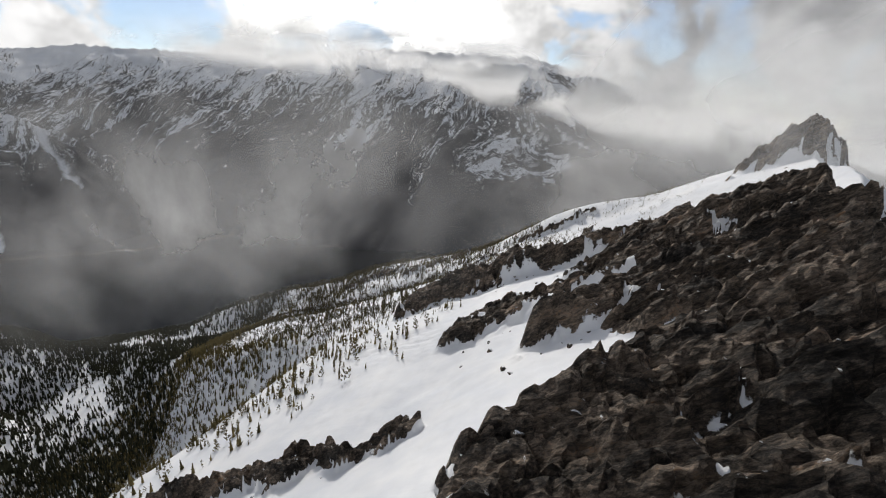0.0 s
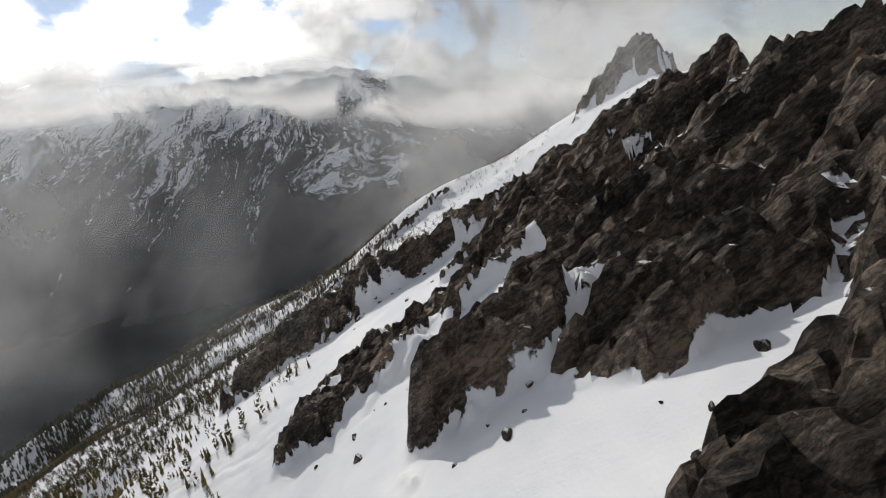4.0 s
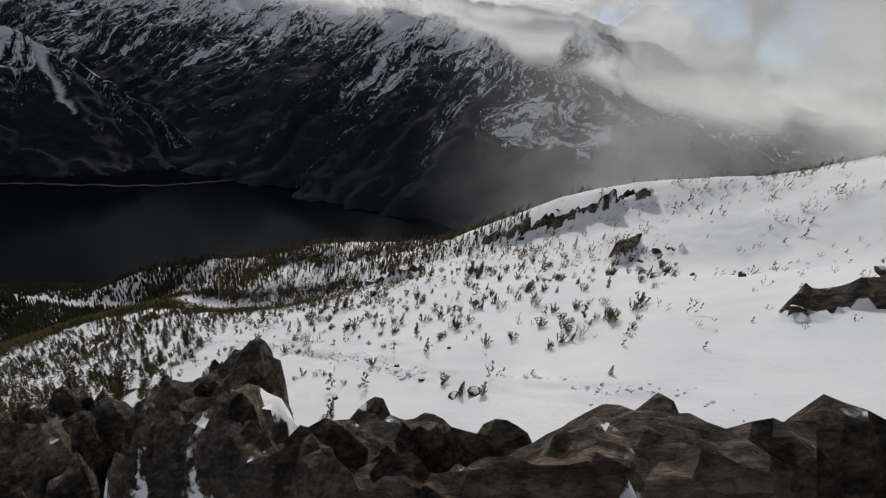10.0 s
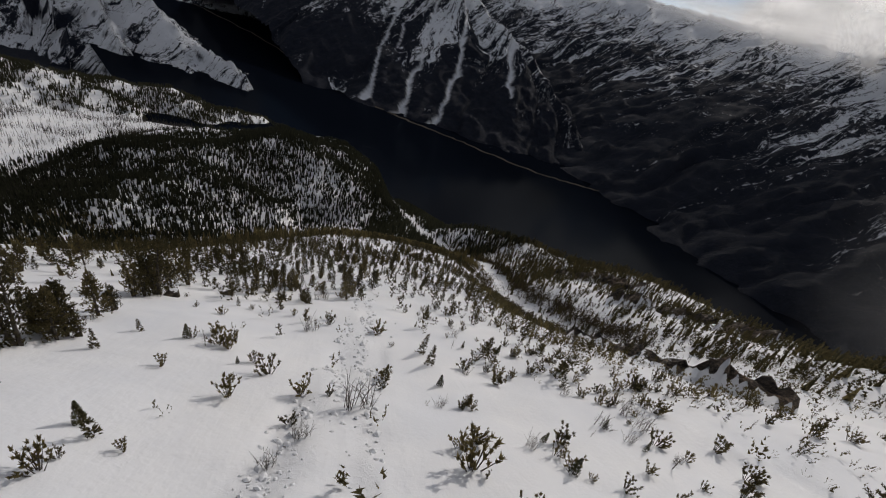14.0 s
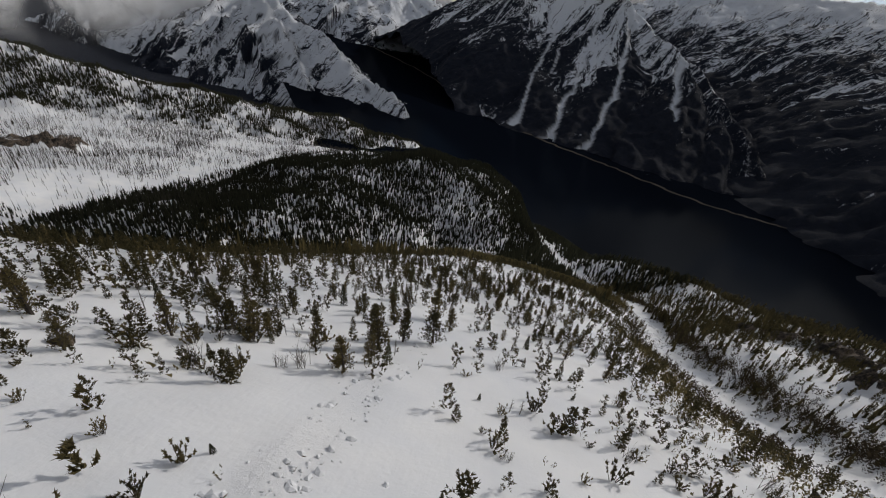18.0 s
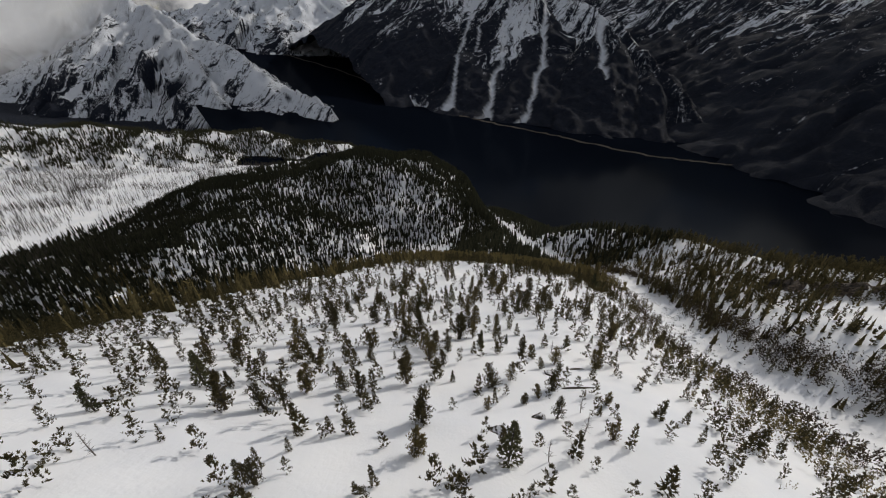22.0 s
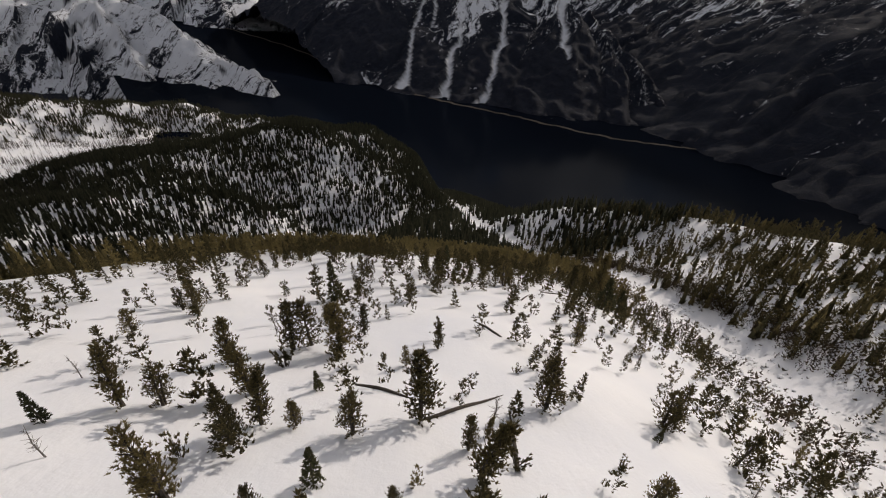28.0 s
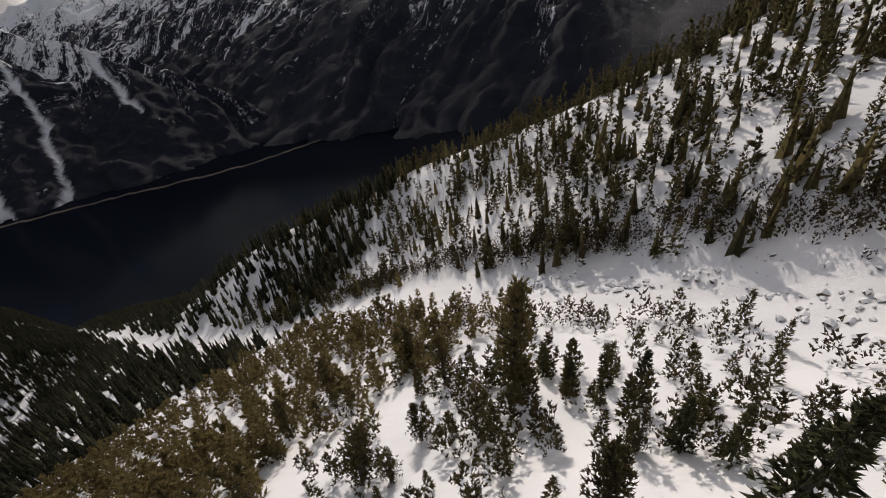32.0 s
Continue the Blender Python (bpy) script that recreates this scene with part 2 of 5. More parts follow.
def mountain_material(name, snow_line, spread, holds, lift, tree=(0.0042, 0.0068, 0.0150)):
    """Forest below, with cloud shade and blue haze put into its colour, rock and snow above; 'chute' marks the snow of
    avalanche tracks, 'run' and 'fall' lie across and down the slope.
    """
    m, add, link = material(name)
    geo = add("ShaderNodeNewGeometry")
    where = geo.outputs["Position"]
    z = add("ShaderNodeSeparateXYZ")
    link(where, z.inputs["Vector"])

    def total(a, b, times=1.0):
        n = add("ShaderNodeMath", operation="MULTIPLY_ADD")
        n.inputs[1].default_value = times
        link(b, n.inputs[0])
        link(a, n.inputs[2])
        return n.outputs[0]

    high = add("ShaderNodeMapRange")
    high.inputs["From Min"].default_value, high.inputs["From Max"].default_value = snow_line - spread, snow_line + spread
    link(z.outputs["Z"], high.inputs["Value"])
    # streaks of snow in the grooves that run down the slope
    down = add("ShaderNodeCombineXYZ")
    link(add("ShaderNodeAttribute", attribute_name="run").outputs["Fac"], down.inputs["X"])
    link(add("ShaderNodeAttribute", attribute_name="fall").outputs["Fac"], down.inputs["Y"])
    drawn = add("ShaderNodeMapping")
    drawn.inputs["Scale"].default_value = (1.0, 0.13, 1.0)
    link(down.outputs["Vector"], drawn.inputs["Vector"])
    streak = noise_node(add, link, drawn.outputs["Vector"], 0.035, 6, 0.68, 0.5)
    thread = noise_node(add, link, drawn.outputs["Vector"], 0.11, 5, 0.75)
    patch = noise_node(add, link, where, 0.011, 9, 0.66)
    speck = noise_node(add, link, where, 0.06, 8, 0.85)
    sum_ = total(streak.outputs["Fac"], high.outputs["Result"], 0.7)
    sum_ = total(sum_, streak.outputs["Fac"], 0.3)
    sum_ = total(sum_, thread.outputs["Fac"], 1.4)
    sum_ = total(sum_, patch.outputs["Fac"], 0.4)
    sum_ = total(sum_, speck.outputs["Fac"], 1.2)
    sum_ = total(sum_, add("ShaderNodeAttribute", attribute_name="hollow").outputs["Fac"], 0.42)
    snow = add("ShaderNodeMapRange")
    snow.inputs["From Min"].default_value, snow.inputs["From Max"].default_value = 2.86 - lift, 2.98 - lift
    link(sum_, snow.inputs["Value"])
    face = add("ShaderNodeSeparateXYZ")
    link(geo.outputs["Normal"], face.inputs["Vector"])
    hold = add("ShaderNodeMapRange")
    hold.inputs["From Min"].default_value, hold.inputs["From Max"].default_value = holds
    link(total(face.outputs["Z"], thread.outputs["Fac"], 0.25), hold.inputs["Value"])
    lies = add("ShaderNodeMath", operation="MULTIPLY")
    link(snow.outputs["Result"], lies.inputs[0])
    link(hold.outputs["Result"], lies.inputs[1])
    filled = add("ShaderNodeMath", operation="MAXIMUM")
    link(lies.outputs[0], filled.inputs[0])
    link(add("ShaderNodeAttribute", attribute_name="chute").outputs["Fac"], filled.inputs[1])
    # painted cloud shade: forest far darker and bluer than its own green
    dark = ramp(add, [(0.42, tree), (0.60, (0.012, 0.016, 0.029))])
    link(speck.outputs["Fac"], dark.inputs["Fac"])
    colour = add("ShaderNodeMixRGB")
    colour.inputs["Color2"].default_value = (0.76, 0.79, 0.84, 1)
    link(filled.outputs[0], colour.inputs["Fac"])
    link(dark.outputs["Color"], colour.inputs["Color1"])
    return finish(m, add, link, colour.outputs["Color"], 0.9, total(speck.outputs["Fac"], thread.outputs["Fac"], 1.0), 0.8, 11.0)


def needle_material(name, low, high):
    m, add, link = material(name)
    info = add("ShaderNodeObjectInfo")
    isle = add("ShaderNodeNewGeometry")
    mixed = add("ShaderNodeMath", operation="ADD")
    link(info.outputs["Random"], mixed.inputs[0])
    link(isle.outputs["Random Per Island"], mixed.inputs[1])
    half = add("ShaderNodeMath", operation="MULTIPLY")
    half.inputs[1].default_value = 0.5
    link(mixed.outputs[0], half.inputs[0])
    col = ramp(add, [(0.2, low), (0.8, high)])
    link(half.outputs[0], col.inputs["Fac"])
    d = add("ShaderNodeBsdfDiffuse", Roughness=0.8)
    t = add("ShaderNodeBsdfTranslucent")
    link(col.outputs["Color"], d.inputs["Color"])
    link(col.outputs["Color"], t.inputs["Color"])
    mix = add("ShaderNodeMixShader", Fac=0.42)
    link(d.outputs["BSDF"], mix.inputs[1])
    link(t.outputs["BSDF"], mix.inputs[2])
    link(mix.outputs["Shader"], add("ShaderNodeOutputMaterial").inputs["Surface"])
    return m


def bark_material(name, dark, pale):
    m, add, link = material(name)
    where = add("ShaderNodeTexCoord").outputs["Object"]
    n = noise_node(add, link, where, 9.0, 5, 0.7)
    col = ramp(add, [(0.3, dark), (0.7, pale)])
    link(n.outputs["Fac"], col.inputs["Fac"])
    return finish(m, add, link, col.outputs["Color"], 0.9, n.outputs["Fac"], 0.6, 0.03)


def water_material():
    m, add, link = material("lake_water")
    where = add("ShaderNodeNewGeometry").outputs["Position"]
    ripple = noise_node(add, link, where, 0.02, 5, 0.6)
    bump = add("ShaderNodeBump", Strength=0.03, Distance=2.0)
    link(ripple.outputs["Fac"], bump.inputs["Height"])
    deep = add("ShaderNodeBsdfDiffuse", Color=(0.003, 0.0045, 0.008, 1))
    shine = add("ShaderNodeBsdfGlossy", Roughness=0.12, Color=(0.9, 0.95, 1.0, 1))
    link(bump.outputs["Normal"], shine.inputs["Normal"])
    mix = add("ShaderNodeMixShader", Fac=0.012)
    link(deep.outputs["BSDF"], mix.inputs[1])
    link(shine.outputs["BSDF"], mix.inputs[2])
    link(mix.outputs["Shader"], add("ShaderNodeOutputMaterial").inputs["Surface"])
    return m


def mist_material(name, size, low, high, dense, seed, flat=1.0):
    """Thin cloud: a scattering veil with ragged holes, thinning out towards its rim ('fade')."""
    m, add, link = material(name)
    where = add("ShaderNodeNewGeometry").outputs["Position"]
    shift = add("ShaderNodeMapping")
    shift.inputs["Location"].default_value = (seed * 37.0, seed * 91.0, seed * 13.0)
    shift.inputs["Scale"].default_value = (1, 1, flat)
    link(where, shift.inputs["Vector"])
    n = noise_node(add, link, shift.outputs["Vector"], size, 8, 0.55, 0.3)
    rim = add("ShaderNodeAttribute", attribute_name="fade")
    thick = add("ShaderNodeMapRange", interpolation_type="SMOOTHSTEP")
    thick.inputs["From Min"].default_value, thick.inputs["From Max"].default_value = low, high
    thick.inputs["To Max"].default_value = dense
    link(n.outputs["Fac"], thick.inputs["Value"])
    a = add("ShaderNodeMath", operation="MULTIPLY")
    link(thick.outputs["Result"], a.inputs[0])
    link(rim.outputs["Fac"], a.inputs[1])
    puff = add("ShaderNodeBump", Strength=0.9, Distance=0.45 / size)
    link(n.outputs["Fac"], puff.inputs["Height"])
    d = add("ShaderNodeBsdfDiffuse", Color=(0.97, 0.97, 0.97, 1))
    link(puff.outputs["Normal"], d.inputs["Normal"])
    t = add("ShaderNodeBsdfTranslucent", Color=(0.97, 0.97, 0.97, 1))
    body = add("ShaderNodeMixShader", Fac=0.75)
    link(d.outputs["BSDF"], body.inputs[1])
    link(t.outputs["BSDF"], body.inputs[2])
    clear = add("ShaderNodeBsdfTransparent")
    mix = add("ShaderNodeMixShader")
    link(a.outputs[0], mix.inputs["Fac"])
    link(clear.outputs["BSDF"], mix.inputs[1])
    link(body.outputs["Shader"], mix.inputs[2])
    link(mix.outputs["Shader"], add("ShaderNodeOutputMaterial").inputs["Surface"])
    return m


GROUND = ground_material()
ROCK = rock_material()
PINE = needle_material("pine_needles", (0.056, 0.052, 0.030), (0.23, 0.185, 0.085))
FIR = needle_material("fir_needles", (0.024, 0.028, 0.021), (0.085, 0.082, 0.050))
YOUNG = needle_material("young_fir_needles", (0.040, 0.046, 0.028), (0.15, 0.145, 0.075))
BRUSH = needle_material("brush_twigs", (0.045, 0.036, 0.026), (0.11, 0.085, 0.055))
BARK = bark_material("bark", (0.035, 0.028, 0.022), (0.10, 0.085, 0.07))
SNAG = bark_material("weathered_wood", (0.07, 0.06, 0.055), (0.20, 0.18, 0.16))
WATER = water_material()

# ---- lie of the land: u runs down the fall line, v along the contour ----
FALL, ALONG = (-0.859, 0.512), (0.512, 0.859)


def hash01(i, j, seed):
    """A repeatable random number for each whole-number pair."""
    i, j = np.atleast_1d(i).astype(np.uint64), np.atleast_1d(j).astype(np.uint64)
    h = i * np.uint64(374761393) + j * np.uint64(668265263) + np.uint64(seed * 7919 + 17) * np.uint64(2246822519)
    h = (h ^ (h >> np.uint64(13))) * np.uint64(1274126177)
    h = (h ^ (h >> np.uint64(16))) & np.uint64(0xFFFFFF)
    return h.astype(np.float64) / 16777216.0


def noise2(x, y, seed=0):
    """Smooth gradient-like value noise, -1 to 1."""
    x, y = np.asarray(x, float) + 10000.0, np.asarray(y, float) + 10000.0
    i, j = np.floor(x), np.floor(y)
    fx, fy = x - i, y - j
    fx, fy = fx ** 3 * (fx * (fx * 6 - 15) + 10), fy ** 3 * (fy * (fy * 6 - 15) + 10)
    a, b = hash01(i, j, seed), hash01(i + 1, j, seed)
    c, d = hash01(i, j + 1, seed), hash01(i + 1, j + 1, seed)
    return 2 * ((a * (1 - fx) + b * fx) * (1 - fy) + (c * (1 - fx) + d * fx) * fy) - 1


def fbm(x, y, octaves=4, seed=0, gain=0.5):
    total, amp = 0.0, 1.0
    for k in range(octaves):
        ang = 0.6 * k
        xr, yr = x * math.cos(ang) - y * math.sin(ang), x * math.sin(ang) + y * math.cos(ang)
        total = total + amp * noise2(xr * 2 ** k, yr * 2 ** k, seed + k)
        amp *= gain
    return total


def ridged(x, y, octaves=4, seed=0):
    total, amp = 0.0, 1.0
    for k in range(octaves):
        total = total + amp * (1 - 2 * np.abs(noise2(x * 2 ** k, y * 2 ** k, seed + k)))
        amp *= 0.5
    return total


def smooth(e0, e1, x):
    s = np.clip((x - e0) / (e1 - e0), 0, 1)
    return s * s * (3 - 2 * s)


def to_uv(x, y):
    return FALL[0] * x + FALL[1] * y, ALONG[0] * x + ALONG[1] * y


def to_xy(u, v):
    return FALL[0] * u + ALONG[0] * v, FALL[1] * u + ALONG[1] * v


def seg_dist(u, v, a, b):
    """Distance to the line a-b, and how far along it (0 to 1)."""
    du, dv = b[0] - a[0], b[1] - a[1]
    t = np.clip(((u - a[0]) * du + (v - a[1]) * dv) / (du * du + dv * dv), 0, 1)
    return np.hypot(u - a[0] - t * du, v - a[1] - t * dv), t


# rock ribs: foot (u, v), head (u, v), half width at foot and head, height at foot and head
RIBS = [
    ((21, 35), (-20, 79), 6.5, 14, 4, 12),       # wall under the first crag
    ((-1, 71), (-14, 81), 5, 8, 5, 12),        # first pinnacle
    ((8, 91), (-22, 107), 8, 15, 4, 7),
    ((5, 39), (-24, 58), 9, 14, 3, 6),
    ((17, 10), (-22, 34), 10, 17, 5, 6),
    ((26, 96), (-24, 124), 8, 15, 6, 9),      # second rib
    ((52, 114), (10, 140), 9, 12.5, 4, 7),        # brown rib
    ((12, 141), (-19, 152), 10, 10, 7, 13),     # second pinnacle
    ((-6, 136), (-28, 143), 6, 9, 2, 3),
    ((34, 151), (0, 166), 3.5, 7, 4, 7),
    ((97, 166), (60, 174), 13, 9, 8.5, 11),      # crag above the snowfield
    ((57, 173), (20, 179), 6.5, 6.5, 11.5, 10),
    ((16, 181), (-24, 192), 7, 10, 9, 5),
    ((-8, 200), (-32, 212), 5, 7, 2, 2.5),
    ((22, 212), (6, 218), 2.5, 4, 1.5, 2.5),
    ((-18, 300), (-44, 290), 9, 20, 5, 17),    # tower shoulder
    ((104, 40), (46, 67), 5, 4, 4, 3),
    ((47, 266), (44, 272), 2.5, 2.5, 1.8, 1.8),
    ((96, 289), (58, 302), 3, 4, 2.0, 3),    # edge of the upper snowfield
    ((132, 250), (106, 259), 3, 3.5, 2.5, 3),  # outcrops over the gully
    ((210, 322), (160, 326), 3.5, 4, 3, 3),
    ((300, 350), (236, 346), 4, 4, 3, 3),
    ((596, -430), (640, -380), 20, 26, 14, 20),
]


def blocks(u, v, size, seed):
    """Jointed rock: tilted blocks with clefts between them (height, cleft)."""
    cu, cv = np.floor(u / size), np.floor(v / size)
    first, second = np.full(u.shape, 9.0), np.full(u.shape, 9.0)
    height = np.zeros(u.shape)
    for di in (-1, 0, 1):
        for dj in (-1, 0, 1):
            i, j = cu + di + 5000, cv + dj + 5000
            pu, pv = cu + di + hash01(i, j, seed).reshape(u.shape), cv + dj + hash01(i, j, seed + 1).reshape(u.shape)
            du, dv = u / size - pu, v / size - pv
            d = np.hypot(du, dv)
            h = hash01(i, j, seed + 2).reshape(u.shape) - 0.5 + du * (hash01(i, j, seed + 3).reshape(u.shape) - 0.5) * 1.6 + dv * (hash01(i, j, seed + 4).reshape(u.shape) - 0.3) * 1.6
            near = d < first
            second = np.where(near, first, np.minimum(second, d))
            height = np.where(near, h, height)
            first = np.where(near, d, first)
    return height, smooth(0.0, 0.16, second - first)


def rib_field(u, v):
    """Height that the ribs add, and how rocky each place is."""
    wu = u + 5.0 * fbm(u / 17, v / 17, 4, 11) + 1.3 * fbm(u / 3.5, v / 3.5, 2, 13)
    wv = v + 5.0 * fbm(u / 17, v / 17, 4, 21) + 1.3 * fbm(u / 3.5, v / 3.5, 2, 23)
    # snow fingers and notches that eat in from the edges
    notch = smooth(0.0, 0.45, fbm(u / 7.5 + 31, v / 7.5, 2, 15)) + 0.6 * smooth(0.1, 0.5, fbm(u / 4, v / 4 + 17, 2, 17))
    add, rock = 0.0, 0.0
    for a, b, w0, w1, h0, h1 in RIBS:
        d, t = seg_dist(wu, wv, a, b)
        w, h = w0 + (w1 - w0) * t, h0 + (h1 - h0) * t
        s = 1 - smooth(0.45, 1.0, d / w + 0.10 * notch)
        add = np.maximum(add, h * s)
        rock = np.maximum(rock, 1 - smooth(0.72, 1.1, d / w + 0.36 * notch))
    add = add * (0.86 + 0.30 * fbm(u / 11, v / 11, 2, 19))
    return add, rock


def hump(u, v, u0, v0, su, sv):
    return np.exp(-((u - u0) / su) ** 2 - ((v - v0) / sv) ** 2)


def gully_line(u):
    """Where, along the contour, the avalanche gully lies at each level."""
    return 262 + 30 * smooth(90, 240, u) + 32 * smooth(240, 360, u) - 5 * smooth(322, 350, u) - 15 * smooth(400, 540, u)


def crest_line(u):
    """Where the far edge of the slope breaks away to the lake."""
    return 326 + 56 * smooth(60, 330, u) - 40 * smooth(380, 560, u)


def rim_line(u):
    """Where the spur breaks away into the side valley."""
    return np.interp(u, (120, 170, 226, 261, 304, 335, 440, 640), (172, 180, 187, 192, 203, 208, 246, 317))


# crest lines (u, v, z) of the wooded mound below the spur and of the knolls across the basin
MOUND = [(440, -30, -300), (560, -12, -318), (700, 15, -326), (800, 120, -316), (850, 170, -326), (950, 250, -390)]
KNOLLS = [(820, -980, -300), (930, -760, -338), (1049, -564, -374), (1149, -429, -399), (1249, -240, -420), (1330, 0, -458)]


def crest_height(u, v, line, slope, soft):
    z = np.full(np.shape(u), -900.0)
    for a, b in zip(line[:-1], line[1:]):
        d, t = seg_dist(u, v, a[:2], b[:2])
        z = np.maximum(z, a[2] + (b[2] - a[2]) * t - slope * (np.sqrt(d * d + soft * soft) - soft))
    return z


def side_valley(u, v):
    """The basin beyond the rim, with the mound in front and the knolls behind."""
    wu, wv = u + 26 * fbm(u / 120, v / 120, 3, 91), v + 26 * fbm(u / 120, v / 120, 3, 95)
    z = -336 - 0.17 * (u - 500) + 0.05 * np.minimum(v + 300, 0) + 5 * fbm(u / 130, v / 90, 3, 97)
    z = np.maximum(z, crest_height(wu, wv, MOUND, 0.36, 60) + 5 * ridged(u / 90, v / 90, 3, 93))
    return np.maximum(z, crest_height(wu, wv, KNOLLS, 0.42, 25) + 9 * ridged(u / 70, v / 70, 3, 99))


def near_height(x, y):
    u, v = to_uv(x, y)
    easing = 0.24 + 0.11 * np.clip((v + 30) / 330, -0.6, 1.2)
    down = np.where(u < 440, 0.4993 * u, 0.4993 * 440 + easing * (u - 440))
    z = -36.7 - down
    z = z - 40 * smooth(120, -20, v) * smooth(120, 350, u) * (1 - smooth(420, 560, u))
    z = z - 9 * smooth(150, 60, v) * smooth(15, 60, u) * (1 - smooth(300, 420, u))
    z = z - 12 * hump(u, v, 235, 138, 70, 22)
    z = z + 4 * hump(u, v, 325, 240, 45, 40)
    g = v - gully_line(u)
    z = z - 14 * np.exp(-(g / np.where(g < 0, 27, 16)) ** 2) * smooth(100, 200, u) * (1 - 0.7 * smooth(305, 380, u))
    z = z - 10 * hump(u, v, 15, 258, 40, 20)
    z = z + 11 * hump(u, v, 75, 308, 45, 14)
    c = crest_line(u)
    z = z + (12 * smooth(150, 300, u) + 12 * smooth(350, 440, u)) * np.exp(-((v - c) / 26) ** 2) * (1 - smooth(480, 620, u))
    z = z - 0.75 * np.maximum(v - c - 6, 0) * (1 - 0.5 * smooth(500, 800, u))
    z = z - 1.2 * np.maximum(-44 + 15 * np.exp(-((v - 132) / 34) ** 2) - u, 0)
    off = rim_line(u) - v
    beyond = (0.5 * smooth(0, 150, off) + 0.5 * smooth(10, 60, off)) * smooth(135, 215, u)
    z = z + (side_valley(u, v) - z) * beyond
    z = z - 0.45 * np.maximum(u - 1330 - 0.1 * v, 0)
    return z, u, v


def slide_tracks(u, v):
    """Where slides have run and left churned snow."""
    gully = np.exp(-((v - gully_line(u)) / 8) ** 2) * smooth(120, 190, u)
    main = np.exp(-np.abs((v - 188.2 - 0.178 * u - 1.2 * np.sin(u / 13)) / (2.6 - 0.008 * u)) ** 4) * smooth(25, 45, u) * (1 - smooth(118, 150, u))
    side = np.exp(-np.abs((v - 195 - 0.155 * u - 0.8 * np.sin(u / 9)) / 0.9) ** 4) * smooth(60, 70, u) * (1 - smooth(100, 120, u))
    upper = np.exp(-np.abs((v - 296 + 0.62 * u) / 3.0) ** 4) * smooth(10, 25, u) * (1 - smooth(100, 125, u))
    bowl = 0.8 * np.exp(-((v - 112 - 0.1 * u) / 10) ** 2) * smooth(30, 60, u) * (1 - smooth(130, 180, u))
    return np.clip(0.9 * gully + main + side + 0.6 * upper + bowl, 0, 1)


def ground(x, y):
    """Height of the ground and its rockiness."""
    x, y = np.asarray(x, float), np.asarray(y, float)
    z, u, v = near_height(x, y)
    add, rock = rib_field(u, v)
    far = smooth(350, 900, np.abs(u))
    b1, c1 = blocks(0.38 * u + 0.35 * v + 0.8 * noise2(u / 2.5, v / 2.5, 33), v * 0.80, 4.6, 31)
    b2, c2 = blocks(u * 0.45 + 0.3 * v, v * 0.8 + 0.4 * noise2(u / 1.2, v / 1.2, 35), 1.9, 37)
    spiky = 1 + 0.1 * smooth(5, -24, u)
    z = z + add + rock * spiky * (b1 * 2.6 - 1.2 * (1 - c1) + b2 * 1.0 - 0.4 * (1 - c2) + 1.5 * ridged(u / 26 + v / 40, v / 6, 4, 31) + 0.5 * fbm(u / 1.1, v / 2.2, 2, 39) + 0.55 * ridged(u / 4.5 + 0.3 * v, v / 1.9, 2, 43))
    soft = fbm(u / 40, v / 40, 3, 51) * 0.8 + fbm(u / 6, v / 9, 3, 61) * 0.26
    z = z + soft * (1 - 0.6 * rock) + far * 3 * fbm(u / 90, v / 90, 4, 71)
    z = z + slide_tracks(u, v) * (0.26 * ridged(u / 8, v / 1.9, 3, 53) - 0.05)
    return z, rock


# ---- building helpers ----
def link_mesh(name, verts, faces, mat, parent=None, attributes=(), shade=True):
    """A mesh object from arrays, with float attributes on its points."""
    me = bpy.data.meshes.new(name)
    me.from_pydata(verts if isinstance(verts, list) else verts.tolist(), [], faces if isinstance(faces, list) else faces.tolist())
    for key, values in attributes:
        at = me.attributes.new(key, "FLOAT", "POINT")
        at.data.foreach_set("value", np.asarray(values, np.float32).ravel())
    if shade:
        me.polygons.foreach_set("use_smooth", np.ones(len(me.polygons), bool))
    me.materials.append(mat)
    ob = new(name, me)
    if parent is not None:
        ob.parent = parent
    return ob


def grid_faces(nu, nv):
    i = np.arange(nu * nv).reshape(nu, nv)
    return np.stack([i[:-1, :-1], i[1:, :-1], i[1:, 1:], i[:-1, 1:]], -1).reshape(-1, 4)


def spaced(stops):
    """Grid lines from (start, step) pairs; the last pair only ends the run."""
    out = [stops[0][0]]
    for (a, s0), (b, s1) in zip(stops[:-1], stops[1:]):
        while out[-1] < b:
            f = (out[-1] - a) / (b - a)
            out.append(out[-1] + s0 + (s1 - s0) * f)
    return np.array(out)


# ---- the ground: one sheet from the crest down to the lake ----
us = spaced([(-420, 16), (-60, 1.0), (-46, 0.62), (70, 0.66), (105, 0.9), (360, 1.5), (620, 7), (1500, 22)])
vs = spaced([(-2600, 60), (-500, 14), (0, 1.1), (35, 0.68), (205, 0.68), (235, 0.95), (330, 0.95), (400, 1.6), (900, 30)])
gu, gv = np.meshgrid(us, vs, indexing="ij")
gx, gy = to_xy(gu, gv)
gz, rocky = ground(gx, gy)
slide = slide_tracks(gu, gv)
low_rock = 0.32 * smooth(0.1, 0.7, fbm(gu / 15, gv / 15, 4, 81)) * (smooth(300, 340, gv) * smooth(70, 160, gu) + 0.6 * smooth(110, 60, gv))
